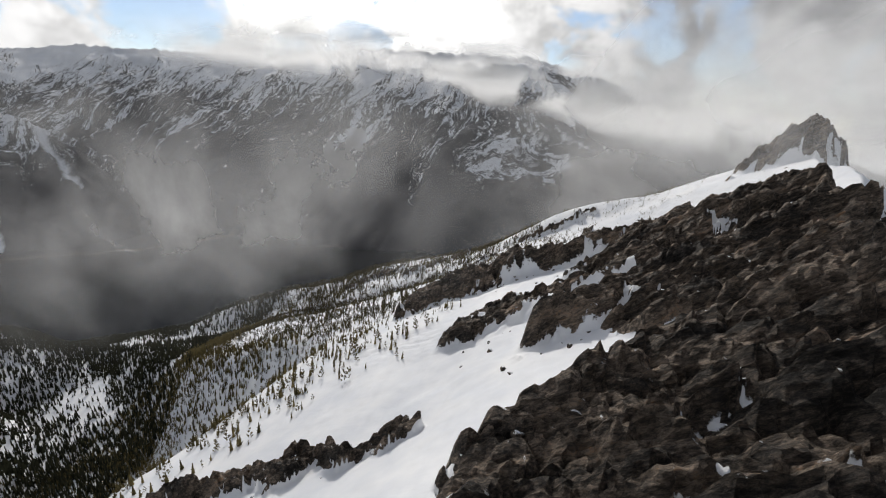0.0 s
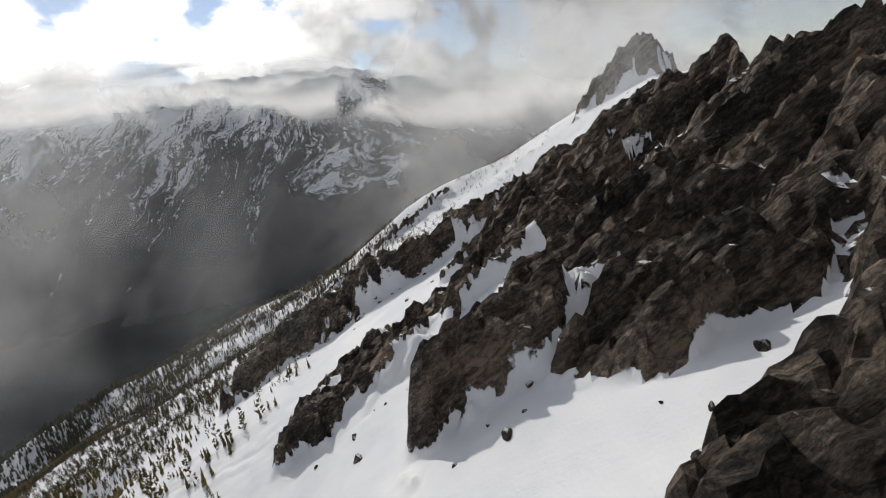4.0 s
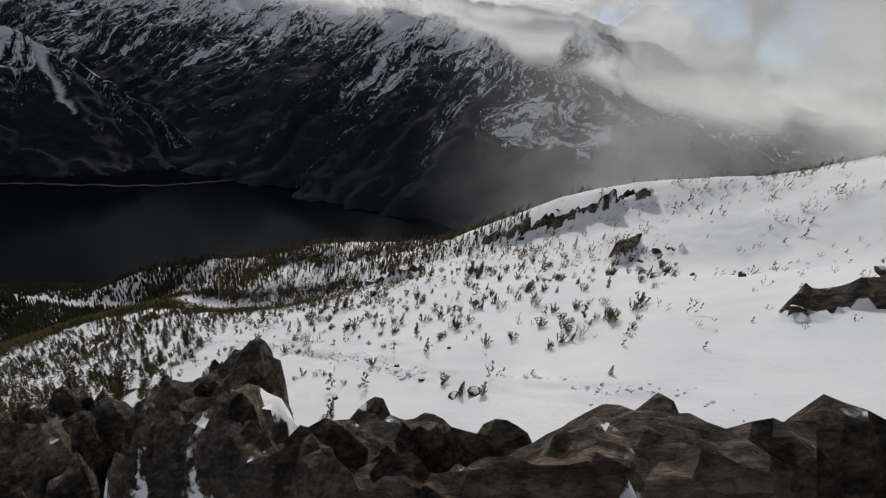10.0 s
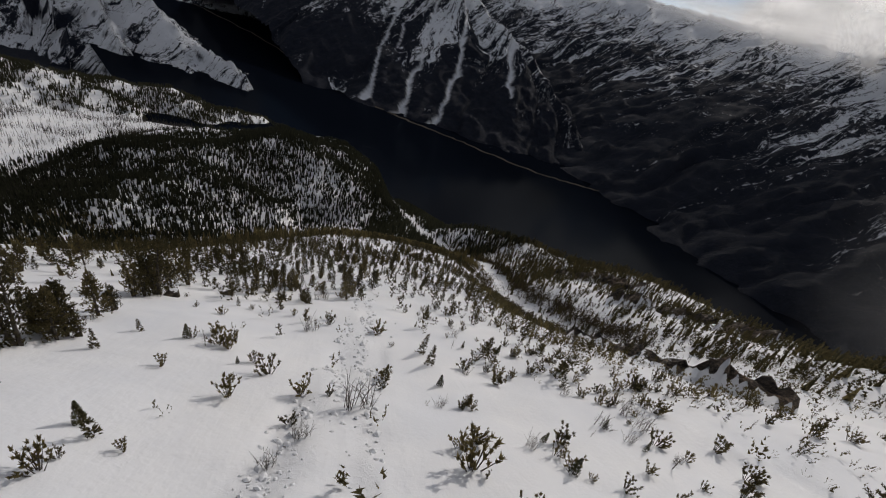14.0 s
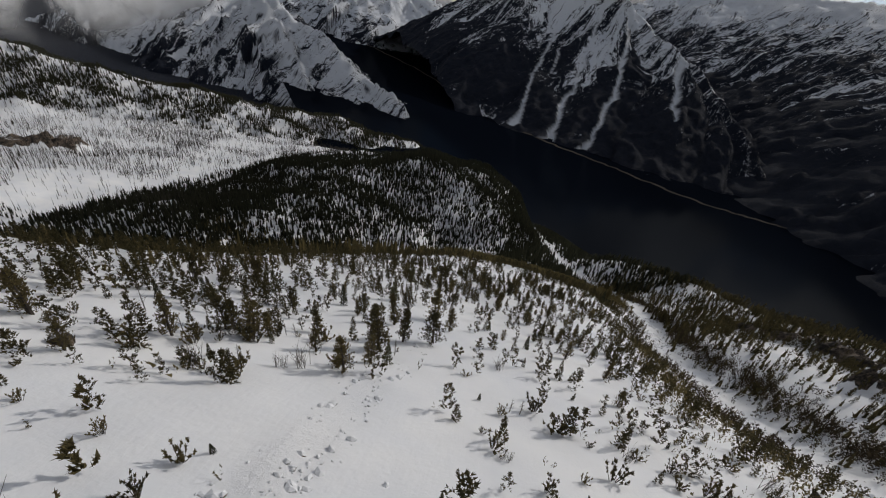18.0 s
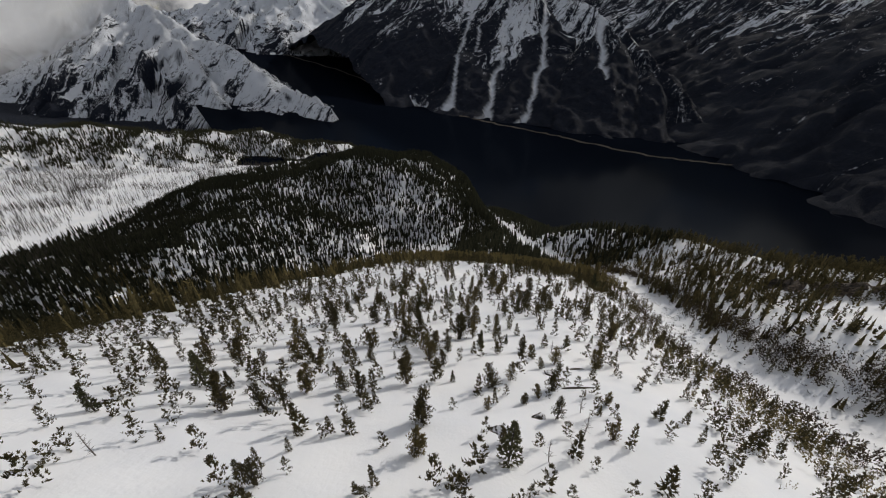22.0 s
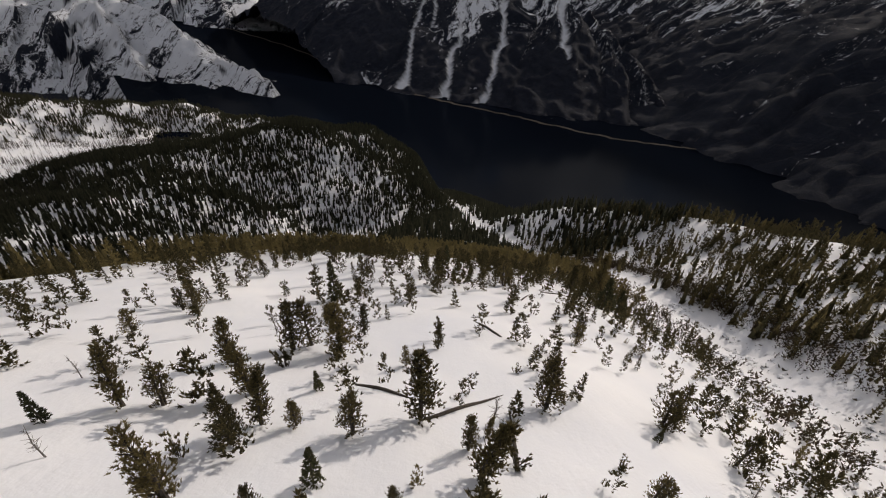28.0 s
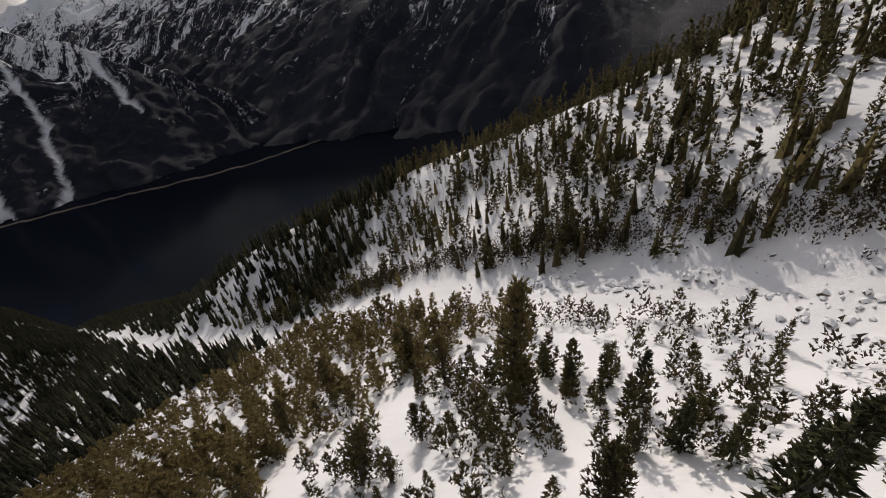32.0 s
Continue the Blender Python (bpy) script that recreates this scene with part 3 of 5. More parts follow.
ground_sheet = link_mesh("ground", np.stack([gx, gy, gz], -1).reshape(-1, 3), grid_faces(len(us), len(vs)), GROUND,
                         attributes=(("rock", np.clip(rocky * 0.98 + low_rock, 0, 1)), ("debris", np.clip(slide, 0, 1))))
cells = rocky[:-1, :-1].ravel()
ground_sheet.data.polygons.foreach_set("use_smooth", cells < 0.45)
tagged(ground_sheet, "steep snow-covered mountain flank with dark rock ribs", "ground", kind="structure")

LAKE_Z = -450.0
lake = link_mesh("water", [(-4800, 350, LAKE_Z), (-2600, 300, LAKE_Z), (-1000, 380, LAKE_Z), (1500, 600, LAKE_Z), (3000, 900, LAKE_Z), (3000, 4000, LAKE_Z), (-4800, 4000, LAKE_Z)], [(0, 1, 2, 3, 4, 5, 6)], WATER)
tagged(lake, "dark still lake on the valley floor", "lake", kind="structure")


# ---- mountains across the lake ----
def ridge_mountain(name, label, ridges, slope, box, step, mat, seed, chutes=(), rough=20.0, fine=6.0):
    """A mountain whose sides fall from crest lines of (x, y, z) points, scored by gullies that run down from them."""
    xs, ys = np.arange(box[0], box[1] + step, step), np.arange(box[2], box[3] + step, step)
    x, y = np.meshgrid(xs, ys, indexing="ij")
    wx, wy = x + 34 * fbm(x / 420, y / 420, 3, seed) + 9 * fbm(x / 90, y / 90, 3, seed + 2), y + 34 * fbm(x / 420, y / 420, 3, seed + 5) + 9 * fbm(x / 90, y / 90, 3, seed + 7)
    z, run, fall, start = np.full(x.shape, -1500.0), np.zeros(x.shape), np.zeros(x.shape), 0.0
    for ridge in ridges:
        for a, b in zip(ridge[:-1], ridge[1:]):
            d, t = seg_dist(wx, wy, a[:2], b[:2])
            h = a[2] + (b[2] - a[2]) * t - slope * d + 26 * np.exp(-d / 60)
            length = math.hypot(b[0] - a[0], b[1] - a[1])
            better = h > z
            # a line down the slope keeps its own number, also round the bends of the crest
            bend = np.arctan2(wy - a[1] - (b[1] - a[1]) * t, wx - a[0] - (b[0] - a[0]) * t)
            run, fall, z = np.where(better, start + t * length + 160 * bend, run), np.where(better, d, fall), np.maximum(z, h)
            start += length
    run = run + 26 * fbm(x / 170, y / 170, 3, seed + 3)
    ribs = ridged(run / 120, fall / 900, 2, seed + 9) + 0.55 * ridged(run / 46, fall / 420, 2, seed + 11) * smooth(20, 120, fall)
    z = z + rough * ribs * smooth(0, 160, fall) + 0.4 * rough * ridged(x / 210, y / 210, 4, seed + 13) + fine * ridged(x / 46, y / 46, 4, seed + 17)
    white = np.zeros(x.shape)
    for (x0, y0), (x1, y1), w0, w1 in chutes:
        wig = 7 * fbm(x / 60, y / 60, 3, seed + 23)
        d, t = seg_dist(x + wig, y + wig, (x0, y0), (x1, y1))
        w = w0 + (w1 - w0) * t
        inside = 1 - smooth(0.5, 1.0, d / w)
        white = np.maximum(white, inside)
        z = z - 9 * inside
    ob = link_mesh(name, np.stack([x, y, z], -1).reshape(-1, 3), grid_faces(len(xs), len(ys)), mat,
                   attributes=(("chute", white), ("hollow", np.clip(0.5 - 0.45 * ribs, 0, 1.5)), ("run", run), ("fall", fall)))
    return tagged(ob, label, "mountain", kind="structure")


# forest colours here hold the cloud shade over the valley
STEEP = mountain_material("shaded_forest_peak", -100, 330, (0.30, 0.55), 0.26)
# the range's forest is paler: distance haze painted into its colour
BROAD = mountain_material("hazed_forest_range", -40, 300, (0.34, 0.58), 0.22, (0.0075, 0.0108, 0.0195))
WHITE = mountain_material("snowy_massif", -390, 330, (0.58, 0.70), 0.36)
ridge_mountain("mountain_1", "steep forested peak in painted cloud shade, with white avalanche chutes above the lake",
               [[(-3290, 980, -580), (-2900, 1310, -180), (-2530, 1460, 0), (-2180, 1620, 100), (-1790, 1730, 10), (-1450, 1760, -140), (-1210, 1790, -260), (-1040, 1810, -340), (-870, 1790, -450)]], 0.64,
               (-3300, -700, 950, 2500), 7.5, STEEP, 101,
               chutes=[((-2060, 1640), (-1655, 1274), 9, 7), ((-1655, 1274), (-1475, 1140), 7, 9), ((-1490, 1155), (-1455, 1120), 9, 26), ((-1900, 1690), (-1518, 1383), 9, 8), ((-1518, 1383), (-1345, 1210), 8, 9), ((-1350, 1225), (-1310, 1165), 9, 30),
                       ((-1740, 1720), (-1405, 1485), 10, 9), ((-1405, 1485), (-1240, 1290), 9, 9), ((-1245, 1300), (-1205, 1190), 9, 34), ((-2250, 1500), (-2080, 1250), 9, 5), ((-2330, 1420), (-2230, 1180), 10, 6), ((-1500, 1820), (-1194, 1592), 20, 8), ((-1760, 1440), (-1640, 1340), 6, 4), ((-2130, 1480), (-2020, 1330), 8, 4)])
ridge_mountain("mountain_2", "broad range in painted haze with snow streaks rising into cloud",
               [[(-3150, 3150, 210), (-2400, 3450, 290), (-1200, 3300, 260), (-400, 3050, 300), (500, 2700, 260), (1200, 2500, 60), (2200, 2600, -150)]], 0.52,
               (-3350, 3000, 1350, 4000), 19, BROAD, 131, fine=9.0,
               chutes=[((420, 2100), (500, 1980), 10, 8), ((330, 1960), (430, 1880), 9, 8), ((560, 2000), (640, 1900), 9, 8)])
ridge_mountain("mountain_3", "jagged snowy massif with dark cliffs",
               [[(-2940, -1380, -750), (-2770, -900, -610), (-2680, -490, -470), (-2620, -150, -340), (-2540, 120, -210), (-2400, 250, -220), (-2170, 380, -280), (-1930, 510, -340), (-1690, 620, -410), (-1450, 710, -470)],
                [(-2400, 250, -220), (-2130, 350, -300), (-1930, 410, -380), (-1700, 450, -460)]], 0.70,
               (-3700, -1150, -1700, 1350), 10.5, WHITE, 161, rough=30.0, fine=12.0)
ridge_mountain("mountain_4", "distant snowy peaks at the head of the lake",
               [[(-4450, 100, -510), (-4350, 480, -320), (-4140, 800, -170), (-3880, 1180, -50), (-3640, 1320, -110), (-3360, 1440, -250)]], 0.55, (-4850, -2900, 100, 2400), 16, WHITE, 181, rough=40.0, fine=12.0)

shore_line = [(-3230, 897), (-2850, 980), (-2443, 1055), (-1950, 1080), (-1448, 1112), (-1270, 1185), (-1106, 1272), (-960, 1335), (-821, 1401), (-740, 1490), (-668, 1577), (-654, 1680), (-542, 1660), (-379, 1587), (-200, 1560), (150, 1600)]
sv, wob = [], random.Random(5)
for k, (x, y) in enumerate(shore_line[:-1]):
    x1, y1 = shore_line[k + 1]
    for f in range(8):
        px, py, w = x + (x1 - x) * f / 8, y + (y1 - y) * f / 8 + wob.uniform(-9, 9), wob.uniform(0.3, 3)
        sv += [(px, py - w, LAKE_Z + 0.6), (px, py + w + 3, LAKE_Z + 3)]
shore = link_mesh("shore", sv, [(2 * k, 2 * k + 2, 2 * k + 3, 2 * k + 1) for k in range(len(sv) // 2 - 1)], BARK)
tagged(shore, "pale gravel shoreline along the far side of the lake", "shore", kind="structure")

# takes the range's forest colour, painted haze included
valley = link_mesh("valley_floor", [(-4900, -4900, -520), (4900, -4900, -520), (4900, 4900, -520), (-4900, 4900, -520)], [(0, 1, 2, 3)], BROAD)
tagged(valley, "dark wooded valley floor", "ground", kind="structure")


# ---- trees ----
def tube(points, radii, sides=5):
    """Verts and faces of a tapered tube through points."""
    verts, faces = [], []
    for k, (p, r) in enumerate(zip(points, radii)):
        ahead = np.array(points[min(k + 1, len(points) - 1)]) - np.array(points[max(k - 1, 0)])
        ahead = ahead / (np.linalg.norm(ahead) + 1e-9)
        side = np.cross(ahead, (0.3, 0.9, 0.1))
        side = side / np.linalg.norm(side)
        other = np.cross(ahead, side)
        for s in range(sides):
            a = 2 * math.pi * s / sides
            verts.append(tuple(np.array(p) + r * (math.cos(a) * side + math.sin(a) * other)))
        if k:
            o = (k - 1) * sides
            faces += [(o + s, o + (s + 1) % sides, o + sides + (s + 1) % sides, o + sides + s) for s in range(sides)]
    return verts, faces


def joined(pieces):
    verts, faces = [], []
    for v, f in pieces:
        o = len(verts)
        verts += v
        faces += [tuple(i + o for i in q) for q in f]
    return verts, faces


def tuft(rng, at, way, size, blades, wide=0.30):
    """A spray of needles: narrow triangles fanning from one point."""
    verts, faces = [], []
    way = np.array(way) / (np.linalg.norm(way) + 1e-9)
    for _ in range(blades):
        d = way + np.array([rng.uniform(-0.75, 0.75) for _ in range(3)])
        d = d / (np.linalg.norm(d) + 1e-9)
        side = np.cross(d, [rng.uniform(-1, 1) for _ in range(3)])
        side = side / (np.linalg.norm(side) + 1e-9)
        ln = size * rng.uniform(0.7, 1.3)
        o = len(verts)
        base = np.array(at) - d * ln * 0.25
        verts += [tuple(base + side * ln * wide), tuple(base - side * ln * wide), tuple(np.array(at) + d * ln)]
        faces.append((o, o + 1, o + 2))
    return verts, faces


def pine_shape(seed, tufts, blades, lean=0.0, bushy=1.0, size=0.06, wide=0.30):
    """Stout-limbed pine, 1 m tall: trunk and limbs, and a ragged crown of upswept clumps."""
    rng = random.Random(seed)
    stems = rng.choice((1, 1, 1, 2, 2))
    wood, crown = [], []
    for s in range(stems):
        tall = 1.0 if s == 0 else rng.uniform(0.55, 0.88)
        ang = rng.uniform(0, 6.28)
        off = 0.0 if s == 0 else rng.uniform(0.08, 0.16)
        def axis(f):
            return off * math.cos(ang) * (0.25 + f) + lean * f * f, off * math.sin(ang) * (0.25 + f)
        wood.append(tube([(*axis(f), tall * f - 0.06) for f in (0, 0.3, 0.6, 0.95)], [0.030, 0.022, 0.013, 0.004]))
        limbs = max(3, tufts // (6 * stems))
        for n in range(limbs):
            f = 0.10 + 0.88 * ((n + rng.random()) / limbs)
            reach = bushy * (0.21 * (1.06 - f) ** 0.7 * min(1.0, 0.5 + 2.2 * f)) * rng.uniform(0.5, 1.15)
            a = rng.uniform(0, 6.28)
            cx, cy = axis(f)
            tip = (cx + reach * math.cos(a), cy + reach * math.sin(a), tall * f + reach * 0.45)
            if rng.random() < 0.35:
                wood.append(tube([(cx, cy, tall * f - 0.04), tip], [0.008, 0.003], 3))
            for _ in range(6):
                g = rng.uniform(0.35, 1.05)
                at = (cx + g * reach * math.cos(a) + rng.uniform(-0.035, 0.035), cy + g * reach * math.sin(a) + rng.uniform(-0.035, 0.035), tall * f - 0.04 + g * reach * 0.55 + rng.uniform(-0.03, 0.04))
                crown.append(tuft(rng, at, (math.cos(a) * 0.6, math.sin(a) * 0.6, 1.0), size, blades, wide))
        crown.append(tuft(rng, (*axis(1.0), tall * 0.95), (0, 0, 1), size, blades + 2))
    return joined(wood), joined(crown)


def fir_shape(seed, tufts, blades, slim=1.0, big=1.0):
    """Spire-topped fir, 1 m tall."""
    rng = random.Random(seed)
    wood, crown = [tube([(0, 0, -0.05), (0.005, 0, 0.5), (0, 0, 0.97)], [0.022, 0.013, 0.003])], []
    for k in range(tufts):
        f = 0.06 + 0.92 * (k + rng.random()) / tufts
        wide = slim * 0.17 * (1.02 - f) ** 0.8 * rng.uniform(0.3, 1.1) + 0.006
        a = rng.uniform(0, 6.28)
        crown.append(tuft(rng, (wide * math.cos(a), wide * math.sin(a), f - wide * 0.25), (math.cos(a), math.sin(a), 0.15 + 0.9 * f), big * (0.055 + 0.03 * (1 - f)), blades))
    return joined(wood), joined(crown)


def snag_shape(seed, twigs):
    """Bare dead tree, 1 m tall."""
    rng = random.Random(seed)
    wood = [tube([(0, 0, -0.06), (rng.uniform(-0.03, 0.03), 0, 0.5), (rng.uniform(-0.05, 0.05), 0, 1.0)], [0.018, 0.012, 0.003], 5)]
    for _ in range(twigs):
        f, a = rng.uniform(0.15, 0.95), rng.uniform(0, 6.28)
        ln = 0.22 * (1.1 - f) * rng.uniform(0.5, 1.2)
        wood.append(tube([(0, 0, f), (ln * math.cos(a), ln * math.sin(a), f + ln * 0.5)], [0.006, 0.002], 3))
    return joined(wood)


def shrub_shape(seed, stalks, blades):
    """Low krummholz clump or brush, 1 m tall."""
    rng = random.Random(seed)
    wood, crown = [], []
    for _ in range(stalks):
        a, ln = rng.uniform(0, 6.28), rng.uniform(0.5, 1.0)
        out = rng.uniform(0.1, 0.55)
        tip = (out * math.cos(a), out * math.sin(a), ln * 0.95)
        wood.append(tube([(out * 0.2 * math.cos(a), out * 0.2 * math.sin(a), -0.1), tip], [0.02, 0.006], 3))
        for f in (0.45, 0.7, 0.9, 1.0):
            p = (tip[0] * (0.2 + 0.8 * f) + rng.uniform(-0.06, 0.06), tip[1] * (0.2 + 0.8 * f) + rng.uniform(-0.06, 0.06), tip[2] * f)
            crown.append(tuft(rng, p, (math.cos(a) * 0.4, math.sin(a) * 0.4, 1), 0.12, blades))
    return joined(wood), joined(crown)


def brush_shape(seed):
    """Leafless twigs in a loose fan, 1 m tall."""
    rng = random.Random(seed)
    wood = []
    for _ in range(22):
        a, out, ln = rng.uniform(0, 6.28), rng.uniform(0.05, 0.5), rng.uniform(0.4, 1.0)
        foot = (rng.uniform(-0.25, 0.25), rng.uniform(-0.25, 0.25), -0.1)
        bend = (foot[0] + 0.4 * out * math.cos(a), foot[1] + 0.4 * out * math.sin(a), ln * 0.5)
        tip = (foot[0] + out * math.cos(a), foot[1] + out * math.sin(a), ln)
        wood.append(tube([foot, bend, tip], [0.010, 0.007, 0.002], 3))
        for _ in range(2):
            b = rng.uniform(0, 6.28)
            wood.append(tube([bend, (bend[0] + 0.15 * math.cos(b), bend[1] + 0.15 * math.sin(b), bend[2] + 0.2)], [0.005, 0.002], 3))
    return joined(wood)


def mesh_from(name, shape, mat):
    me = bpy.data.meshes.new(name)
    me.from_pydata(shape[0], [], shape[1])
    me.materials.append(mat)
    return me


KINDS = []          # (kind, trunk mesh, crown mesh, label, category)
for n in range(7):
    w, c = pine_shape(300 + n, 700, 7, lean=(0, 0.05, 0.12, -0.04, 0.1, 0, 0.06)[n], bushy=(1.2, 0.95, 1.3, 1.05, 0.85, 1.5, 1.1)[n], size=0.032, wide=0.21)
    KINDS.append(("pine", mesh_from("trunk", w, BARK), mesh_from("crown", c, PINE), ("stout whitebark pine with tufted olive-green limbs in deep snow", "bushy multi-stemmed pine standing in wind-packed snow", "leaning pine with dark tufted crown on the snow slope")[n % 3], "tree"))
for n in range(4):
    w, c = fir_shape(340 + n, 330, 4, slim=(1.1, 0.9, 0.75, 1.0)[n], big=0.62)
    KINDS.append(("fir", mesh_from("trunk", w, BARK), mesh_from("crown", c, YOUNG), "slender dark green subalpine fir with pointed top in snow", "tree"))
for n in range(3):
    KINDS.append(("snag", mesh_from("trunk", snag_shape(360 + n, 26 + 6 * n), SNAG), None, "bare grey dead tree with thin twigs in the snow", "dead tree"))
for n in range(4):
    w, c = shrub_shape(380 + n, 10 + n, 8)
    KINDS.append(("shrub", mesh_from("stem", w, BARK), mesh_from("foliage", c, PINE), "low dark krummholz clump poking out of snow", "shrub"))
for n in range(2):
    w = brush_shape(395 + n)
    KINDS.append(("brush", mesh_from("stem", w, SNAG), None, "leafless brush twigs sticking out of the snow", "shrub"))
PICK = {k: [i for i, e in enumerate(KINDS) if e[0] == k] for k in ("pine", "fir", "snag", "shrub", "brush")}
PLANTED = {}


LEAN = (0.07, -0.115)         # the trees stand bent back into the slope


def heights(x, y):
    """Height of the ground sheet under each place."""
    u, v = to_uv(np.asarray(x, float), np.asarray(y, float))
    i, j = np.clip(np.searchsorted(us, u) - 1, 0, len(us) - 2), np.clip(np.searchsorted(vs, v) - 1, 0, len(vs) - 2)
    f, g = (u - us[i]) / (us[i + 1] - us[i]), (v - vs[j]) / (vs[j + 1] - vs[j])
    return gz[i, j] * (1 - f) * (1 - g) + gz[i + 1, j] * f * (1 - g) + gz[i, j + 1] * (1 - f) * g + gz[i + 1, j + 1] * f * g


def height_at(x, y):
    return float(heights(x, y))


def plant(kind, x, y, tall, rng, group):
    """One tree as a thing of its own: a copy of a shape, with its parts."""
    i = rng.choice(PICK[kind])
    _, trunk, crown, label, category = KINDS[i]
    bent = Euler((rng.uniform(-0.06, 0.06) - LEAN[1], rng.uniform(-0.06, 0.06) + LEAN[0], 0)).to_matrix() @ Euler((0, 0, rng.uniform(0, 6.28))).to_matrix()
    m = Matrix.Translation((x, y, height_at(x, y) - 0.02 * tall)) @ bent.to_4x4()
    wide = tall * rng.uniform(0.85, 1.2)
    root = new({"pine": "pine_tree", "fir": "fir_tree", "snag": "dead_tree", "shrub": "shrub", "brush": "brush"}[kind])
    root.matrix_world = m
    for name, me in (("trunk" if kind in ("pine", "fir", "snag") else "stem", trunk), ("crown" if kind in ("pine", "fir") else "foliage", crown)):
        if me is not None:
            part_ob = new(name, me)
            part_ob.parent = root
            part_ob.scale = (wide, wide, tall)
    return tagged(root, label, category, group)


def small_shape(kind, seed):
    """A cheap tree for the distance: arrays of points and triangles."""
    if kind == "pine":
        w, c = pine_shape(seed, 48, 3, bushy=1.25, size=0.10)
    elif kind == "fine_pine":
        w, c = pine_shape(seed, 132, 4, bushy=1.2, size=0.055, wide=0.24)
    elif kind == "fine_fir":
        w, c = fir_shape(seed, 130, 3, slim=0.9, big=0.9)
    elif kind == "fir":
        w, c = fir_shape(seed, 66, 2, slim=0.9, big=1.3)
    elif kind == "shrub":
        w, c = shrub_shape(seed, 4, 2)
    elif kind == "tiny":
        rng = random.Random(seed)
        c = joined([tuft(rng, (0.06 * math.cos(k * 2.4) * (1 - k / 8), 0.06 * math.sin(k * 2.4) * (1 - k / 8), 0.1 + 0.1 * k), (math.cos(k * 2.4), math.sin(k * 2.4), 1.4), 0.2 - 0.01 * k, 1) for k in range(8)] + [([(-0.12, 0, 0), (0.12, 0, 0), (0, 0, 1), (0, -0.12, 0), (0, 0.12, 0)], [(0, 1, 2), (3, 4, 2)])])
        return np.array(c[0]), np.array(c[1])
    else:
        c = ([(-0.03, 0, 0), (0.03, 0, 0), (0, 0, 1), (0, -0.03, 0), (0, 0.03, 0), (-0.06, 0, 0.55), (0.05, 0.02, 0.62), (0, 0, 0.5)], [(0, 1, 2), (3, 4, 2), (5, 6, 7)])
        return np.array(c[0]), np.array(c[1])
    return np.array(c[0]), np.array(c[1])


def stand(name, label, kinds, places, tall, mat, seed):
    """A whole wood as one object: many small trees at places (x, y)."""
    rng = np.random.RandomState(seed)
    shapes = [small_shape(k, seed + 7 * n) for n, k in enumerate(kinds)]
    z = heights(places[:, 0], places[:, 1])
    which = rng.randint(0, len(shapes), len(places))
    turn = rng.uniform(0, 6.28, len(places))
    verts, faces, base = [], [], 0
    for s, (sv, sf) in enumerate(shapes):
        at = np.where(which == s)[0]
        if not len(at):
            continue
        c, q = np.cos(turn[at])[:, None], np.sin(turn[at])[:, None]
        h = tall[at][:, None]
        wide = h * rng.uniform(0.8, 1.25, len(at))[:, None]
        tilt = rng.normal(0, 0.05, (len(at), 2)) + LEAN
        vx = places[at, 0][:, None] + wide * (c * sv[:, 0] - q * sv[:, 1]) + tilt[:, :1] * h * sv[:, 2]
        vy = places[at, 1][:, None] + wide * (q * sv[:, 0] + c * sv[:, 1]) + tilt[:, 1:] * h * sv[:, 2]
        vz = z[at][:, None] + h * sv[:, 2] - 0.1
        verts.append(np.stack([vx, vy, vz], -1).reshape(-1, 3))
        faces.append((sf[None] + (np.arange(len(at)) * len(sv))[:, None, None] + base).reshape(-1, 3))
        base += len(at) * len(sv)
    ob = link_mesh(name, np.concatenate(verts), np.concatenate(faces), mat, shade=False)
    return tagged(ob, label, "forest", kind="stuff")


def scatter(u0, u1, v0, v1, per, density, seed, spare=None):
    """Random (u, v) places at up to `per` a square metre, thinned by density(u, v)."""
    rng = np.random.RandomState(seed)
    n = int((u1 - u0) * (v1 - v0) * per)
    u, v = rng.uniform(u0, u1, n), rng.uniform(v0, v1, n)
    keep = rng.rand(n) < density(u, v)
    return u[keep], v[keep], rng


def clumps(u, v, size, seed, low=0.0, high=0.5):
    return smooth(low, high, fbm(u / size, v / size, 3, seed))


def off_rock(u, v):
    return 1 - rib_field(u, v)[1]


# the open spur under the flight: every tree a thing of its own
def spur(u, v):
    clear = np.exp(-((v - 198 - 0.10 * u) / 7) ** 2) * (1 - smooth(150, 190, u))
    d = 0.08 + 0.90 * smooth(104, 150, u) * (0.48 + 0.52 * clumps(u, v, 12, 401, -0.35, 0.25))
    d = 0.55 * d * smooth(146, 176, v) * (1 + 1.0 * smooth(4, 24, 205 + 0.2 * (u - 100) - v) * (1 - smooth(225, 270, u))) * (1 - 0.35 * smooth(255, 290, u))
    return d * (1 - 0.8 * clear) * off_rock(u, v) * (1 - np.exp(-((v - gully_line(u) + 1) / 6) ** 2))


